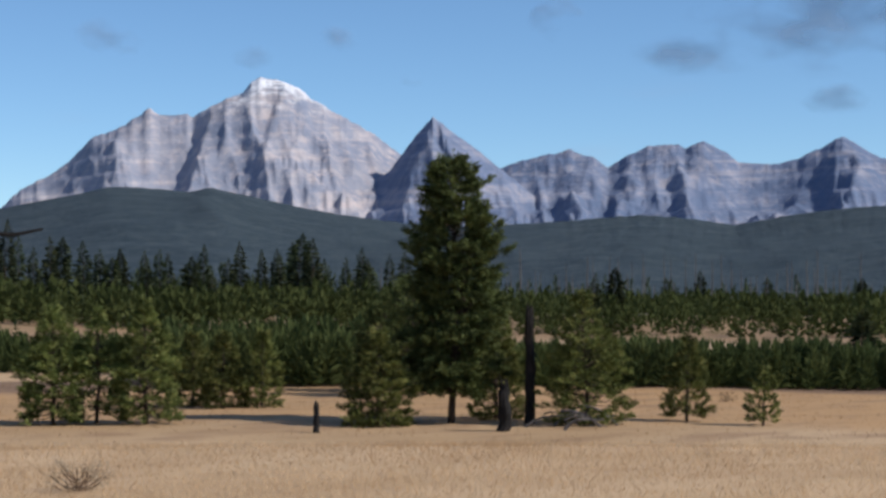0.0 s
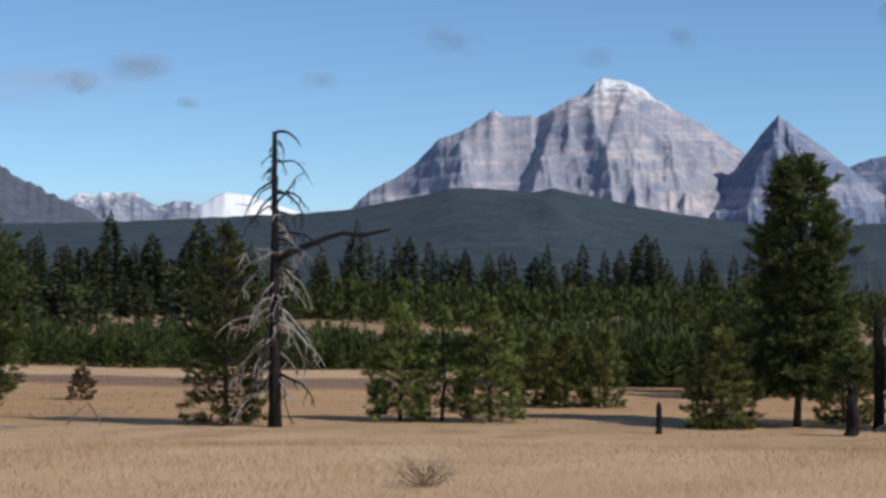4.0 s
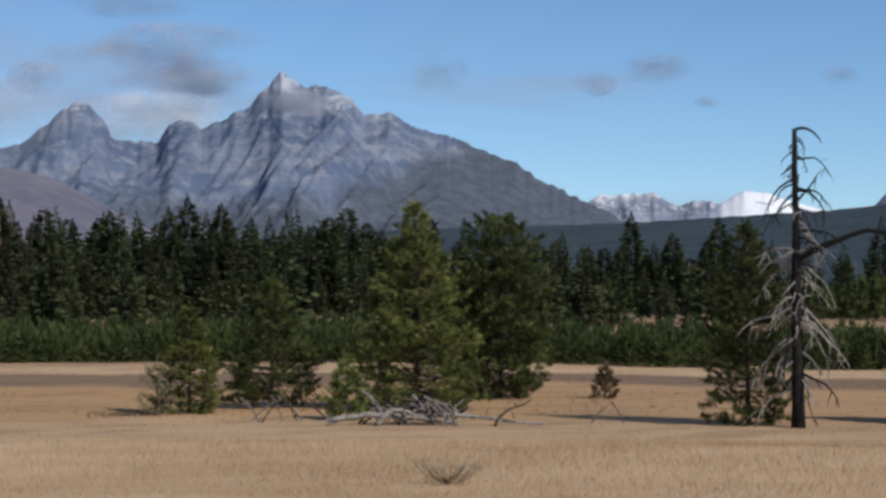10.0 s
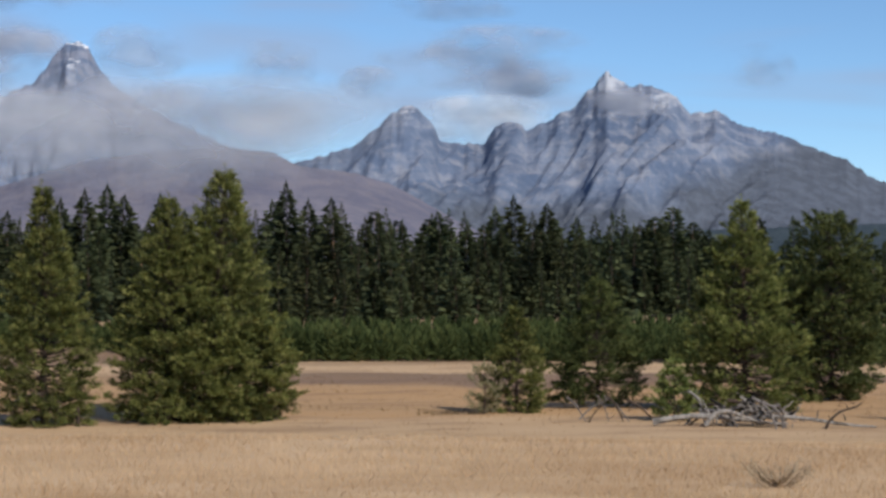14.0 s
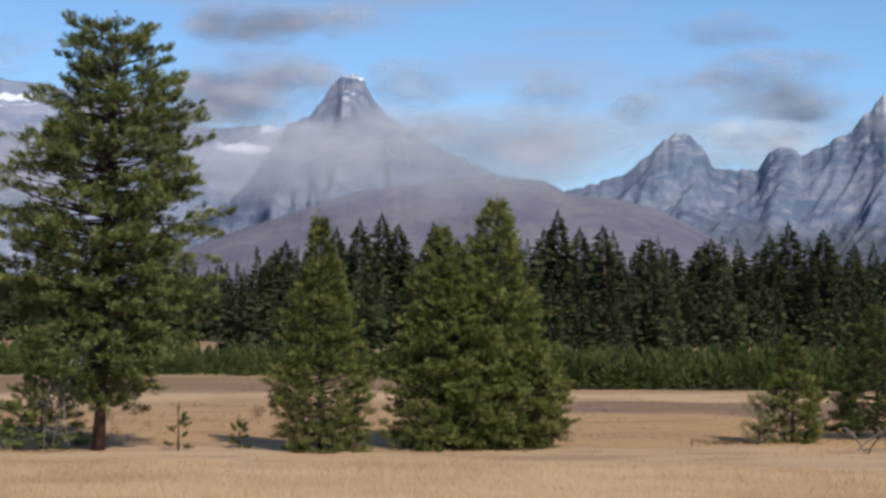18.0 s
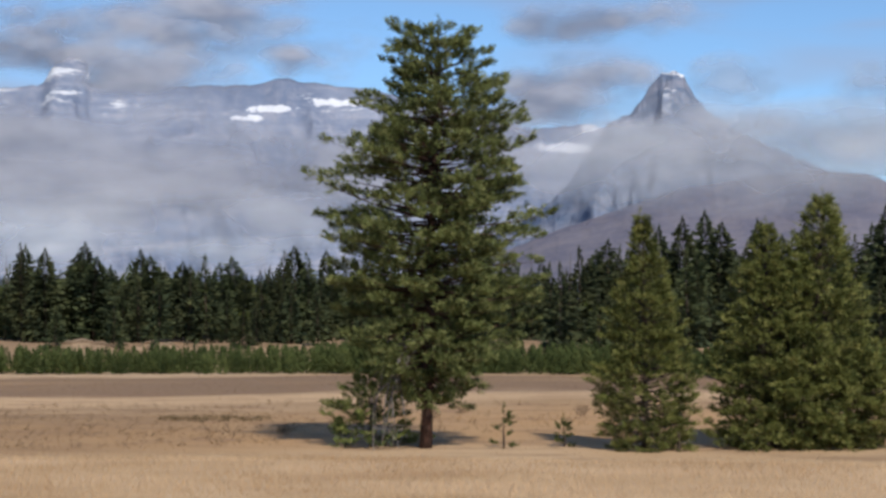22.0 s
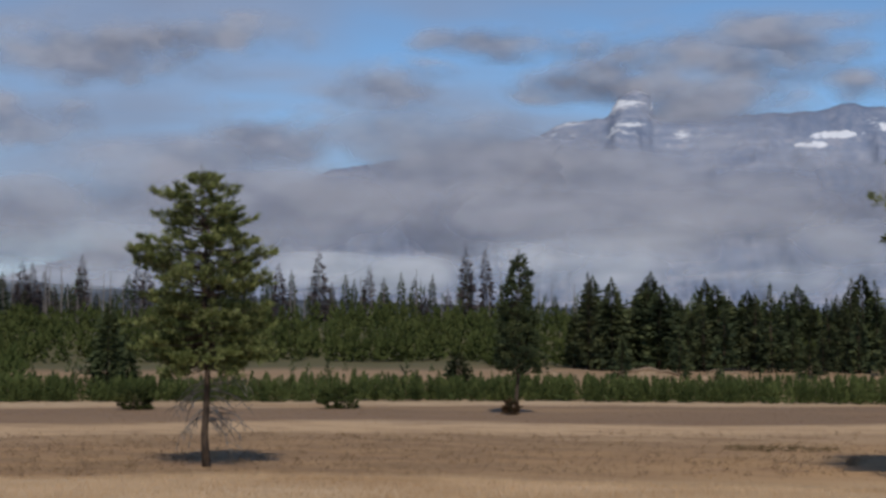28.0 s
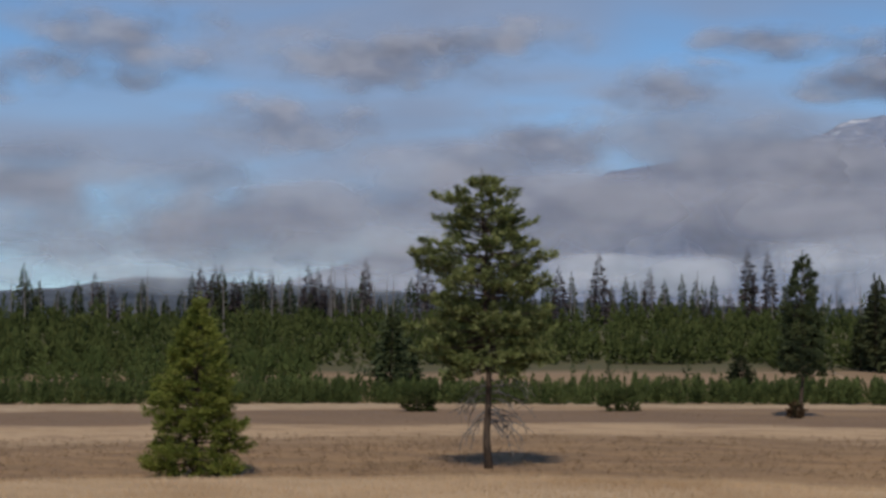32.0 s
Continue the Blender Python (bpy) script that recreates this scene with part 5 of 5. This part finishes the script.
def thicket(name, label, belts, mat, seed, size=1.0, spikes=60, slim=0.26):
    """Young trees too many to count: small cones of needle sprays, joined."""
    rng = np.random.default_rng(seed)
    shape = Shape()
    bases, tips, widths = [], [], []
    for a0, a1, off0, off1, n, h0, h1, use_edge in belts:
        a = rng.uniform(a0, a1, n)
        r = (far_edge(a) if use_edge else 0) + off0 + (off1 - off0) * rng.random(n) ** 1.2
        x, y = r * np.sin(np.radians(a)), r * np.cos(np.radians(a))
        clump = fbm(x * 0.09 + 60, y * 0.09 + 60, GROUND_TABLE, 3)
        h = rng.uniform(h0, h1, n) * (0.6 + 0.8 * clump)
        p = np.stack([x, y, height(x, y) - 0.05], axis=-1)
        for k in range(spikes):
            z = ((k + rng.random(n)) / spikes) ** 1.15
            an = rng.uniform(0, 6.283, n)
            wd = h * slim * (1.04 - z) * rng.uniform(0.7, 1.15, n) + 0.05 * h
            q = np.stack([np.cos(an) * wd, np.sin(an) * wd, h * (0.15 + 0.12 * z)], axis=-1)
            b = p + np.stack([0 * z, 0 * z, z * h * 0.95], axis=-1) + q * 0.15
            bases.append(b)
            tips.append(b + q)
            widths.append(0.085 * h * size * rng.uniform(0.7, 1.3, n))
    shape.spikes(np.vstack(bases), np.vstack(tips), np.concatenate(widths), rng)
    ob = new(name, shape.mesh(name, mat))
    return tagged(ob, label, "thicket", kind="stuff")


thicket("young_pine_hedge", "dense belt of young pines along the meadow's edge",
        [(-56, -5.5, 0.5, 16, 2200, 1.35, 1.95, True), (-6, 12, 2, 24, 1300, 1.4, 2.1, True), (11, 26, 2, 24, 700, 1.3, 2.1, True), (30.5, 38.5, 2, 14, 320, 1.7, 2.4, True),
         (38, 57, 1, 15, 1200, 1.1, 1.75, True), (25, 31, 3, 16, 260, 1.2, 1.8, True)], YOUNG, 301, 0.72, 62, 0.34)
thicket("young_pine_slope", "carpet of young pines on the rising ground",
        [(-58, -45, 226, 370, 900, 2.0, 3.8, False), (-45, -31, 242, 370, 900, 2.0, 3.6, False), (-31, -8, 226, 370, 1500, 2.0, 3.8, False), (22, 38, 190, 380, 1300, 1.8, 3.6, False), (38, 58, 182, 340, 1700, 1.4, 2.6, False), (-10, 24, 215, 330, 400, 2.0, 4.5, False)],
        CARPET, 302, 1.7, 24, 0.38)
thicket("young_pine_slope", "young pines on the bank below the carpet",
        [(-60, -45, 178, 236, 330, 1.5, 3.0, False), (23, 31, 190, 215, 60, 1.0, 2.2, False)], CARPET, 306, 0.9, 44, 0.34)
thicket("far_forest", "dark conifer woods on the plain below the hills",
        [(-60, 37, 430, 1100, 2800, 4, 9, False), (37, 60, 350, 1000, 900, 2.5, 5, False)], SPRUCE, 303, 0.7, 26, 0.2)
thicket("bank_scrub", "scattered bushes on the bare bank",
        [(-52, 30, 176, 215, 160, 0.6, 1.6, False)], SPRUCE, 304, 1.4, 30, 0.5)


# ---- grass ----
def grass(name, label, n, r0, r1, h0, h1, w0, w1, mat, seed, spread=56, power=1.0):
    rng = np.random.default_rng(seed)
    a = np.radians(rng.uniform(-spread, spread, n))
    r = r0 + (r1 - r0) * rng.random(n) ** power
    x, y = r * np.sin(a), r * np.cos(a)
    z = height(x, y)
    patch = fbm(x * 0.4 + 20, y * 0.4 + 20, GROUND_TABLE, 3)
    hh = rng.uniform(h0, h1, n) * (0.45 + 1.1 * patch)
    base = np.stack([x, y, z - 0.03], axis=-1)
    tip = base + np.stack([rng.normal(0.06, 0.42, n) * hh, rng.normal(0, 0.42, n) * hh, hh], axis=-1)
    s = Shape()
    s.spikes(base, tip, rng.uniform(w0, w1, n), rng)
    return tagged(new(name, s.mesh(name, mat)), label, "grass", kind="stuff")


grass("terrace_grass", "tall dry golden grass on the terrace", 360000, 16, 33, 0.05, 0.13, 0.0035, 0.0075, GRASS, 401, power=0.9)
grass("meadow_grass", "short dry tan meadow grass", 115000, 40, 165, 0.05, 0.11, 0.014, 0.034, MEADOW, 402, power=0.75)
thicket("grey_scrub", "low grey-brown scrub in the meadow",
        [(-56, -20, 64, 98, 2200, 0.10, 0.26, False), (-20, 0, 70, 95, 260, 0.1, 0.24, False), (5, 24, 66, 82, 160, 0.1, 0.22, False)], SCRUB, 403, 1.1, 14, 1.1)
thicket("rusty_scrub", "low rusty scrub strip in the meadow", [(-23.9, -20.6, 81, 85, 160, 0.14, 0.26, False), (2.0, 4.4, 65, 68, 260, 0.06, 0.15, False), (-2.5, 2.0, 68, 71, 200, 0.05, 0.1, False)], RUST, 404, 1.2, 14, 1.2)
near_tree("dead grey weed clump in the terrace grass", 28.0, 18.0, 0.2, 0.5, 501, name="weed_clump", category="weed", kind="round", limbs=34, shoots=16, needles=5, size=0.09, blade=0.006, mat=WEED,
          bark=SCRUB, trunk_r=0.006, sweep=0.6)
near_tree("dark dry tussock in the terrace grass", 12.9, 18.2, 0.12, 0.55, 502, name="weed_clump", category="weed", kind="round", limbs=40, shoots=16, needles=5, size=0.08, blade=0.006, mat=WEED,
          bark=SCRUB, trunk_r=0.006, sweep=0.6)
for a, r, h, wd, seed in [(-11.1, 84, 0.42, 0.7, 511), (-14.8, 86, 0.3, 0.4, 512), (-15.6, 82, 0.25, 0.5, 513), (43.6, 75, 0.3, 0.8, 514), (47.6, 76, 0.3, 0.8, 515), (-20.2, 72, 0.25, 0.5, 516)]:
    near_tree("small dry bush in the meadow grass", a, r, h, wd, seed, name="dry_bush", category="bush", kind="round", limbs=26, shoots=6, needles=7, size=0.10, blade=0.012, mat=SCRUB, trunk_r=0.02)


def earth_bank(a, r, length, rise, seed):
    """A short cut bank of bare soil: turf lip on top, worn face below."""
    rng = np.random.default_rng(seed)
    n, table = 26, lattice(seed)
    ob = tagged(new("earth_bank"), "bare sandy cut bank below the forest edge", "bank", "cut banks below the forest edge")
    u = np.linspace(-1, 1, n)
    crown = rise * np.clip(1 - np.abs(u) ** 3, 0, 1) * (0.75 + 0.5 * fbm(u * 3 + 9, u * 0 + 4, table, 3))
    verts, rows = [], [(-1.1, -0.25, 0.0), (-0.5, 0.1, 0.35), (-0.25, 0.75, 0.15), (-0.32, 0.95, 0.2), (0.2, 1.05, 0.1), (1.6, 0.85, 0.1), (3.6, -0.3, 0.0)]
    for k, (dy, dz, wob) in enumerate(rows):
        off = wob * (fbm(u * 6 + 3 * k, u * 0 + k, table, 3) - 0.5) * 2
        verts.append(np.stack([u * length / 2, dy * rise * 1.3 + off, crown * dz + min(dz, 0) * 0.4 - 0.1], axis=-1))
    faces = [(k * n + i, k * n + i + 1, (k + 1) * n + i + 1, (k + 1) * n + i) for k in range(len(rows) - 1) for i in range(n - 1)]
    part("soil_face", np.vstack(verts), faces, SOIL, ob)
    ob.matrix_basis = Matrix.Translation(spot(a, r)) @ Matrix.Rotation(radians(facing(a)), 4, "Z")


def soil_build(t):
    pos = t.n("NewGeometry").outputs["Position"]
    f = t.noise(pos, 1.2, 5.0, 0.65)
    c = t.mix(t.ramp(f, 0.35, 0.65), (0.18, 0.125, 0.080), (0.29, 0.21, 0.14))
    return t.mix(t.ramp(t.noise(pos, 5.0, 4.0), 0.5, 0.7, 0.0, 0.6), c, (0.12, 0.082, 0.055)), 0.95, (f, 0.6, 0.1)


SOIL = material("bare sandy soil", soil_build)
for i, (a, r, length, rise) in enumerate([(15.0, 178, 7.5, 1.1), (16.9, 182, 5.0, 0.8), (5.6, 176, 5.5, 1.0), (9.1, 180, 5.0, 0.9), (-26.2, 186, 8.0, 1.3), (-24.0, 188, 5.0, 0.9), (-29.5, 190, 5.0, 0.9), (22.4, 180, 6.0, 0.9)]):
    earth_bank(a, r, length, rise, 600 + i)
for i, (a, r, length, turn, lift) in enumerate([(15.2, 176, 4.4, 3, 0.9), (5.4, 174, 4.0, -4, 0.9), (9.6, 178, 3.2, 4, 0.8), (-23.6, 186, 3.0, 2, 0.8)]):
    log("dark fallen trunk lying on a cut bank", a, r, length, 0.16, turn, 620 + i, 2.0, lift, CHAR, 0.1, "bank_log", "log")
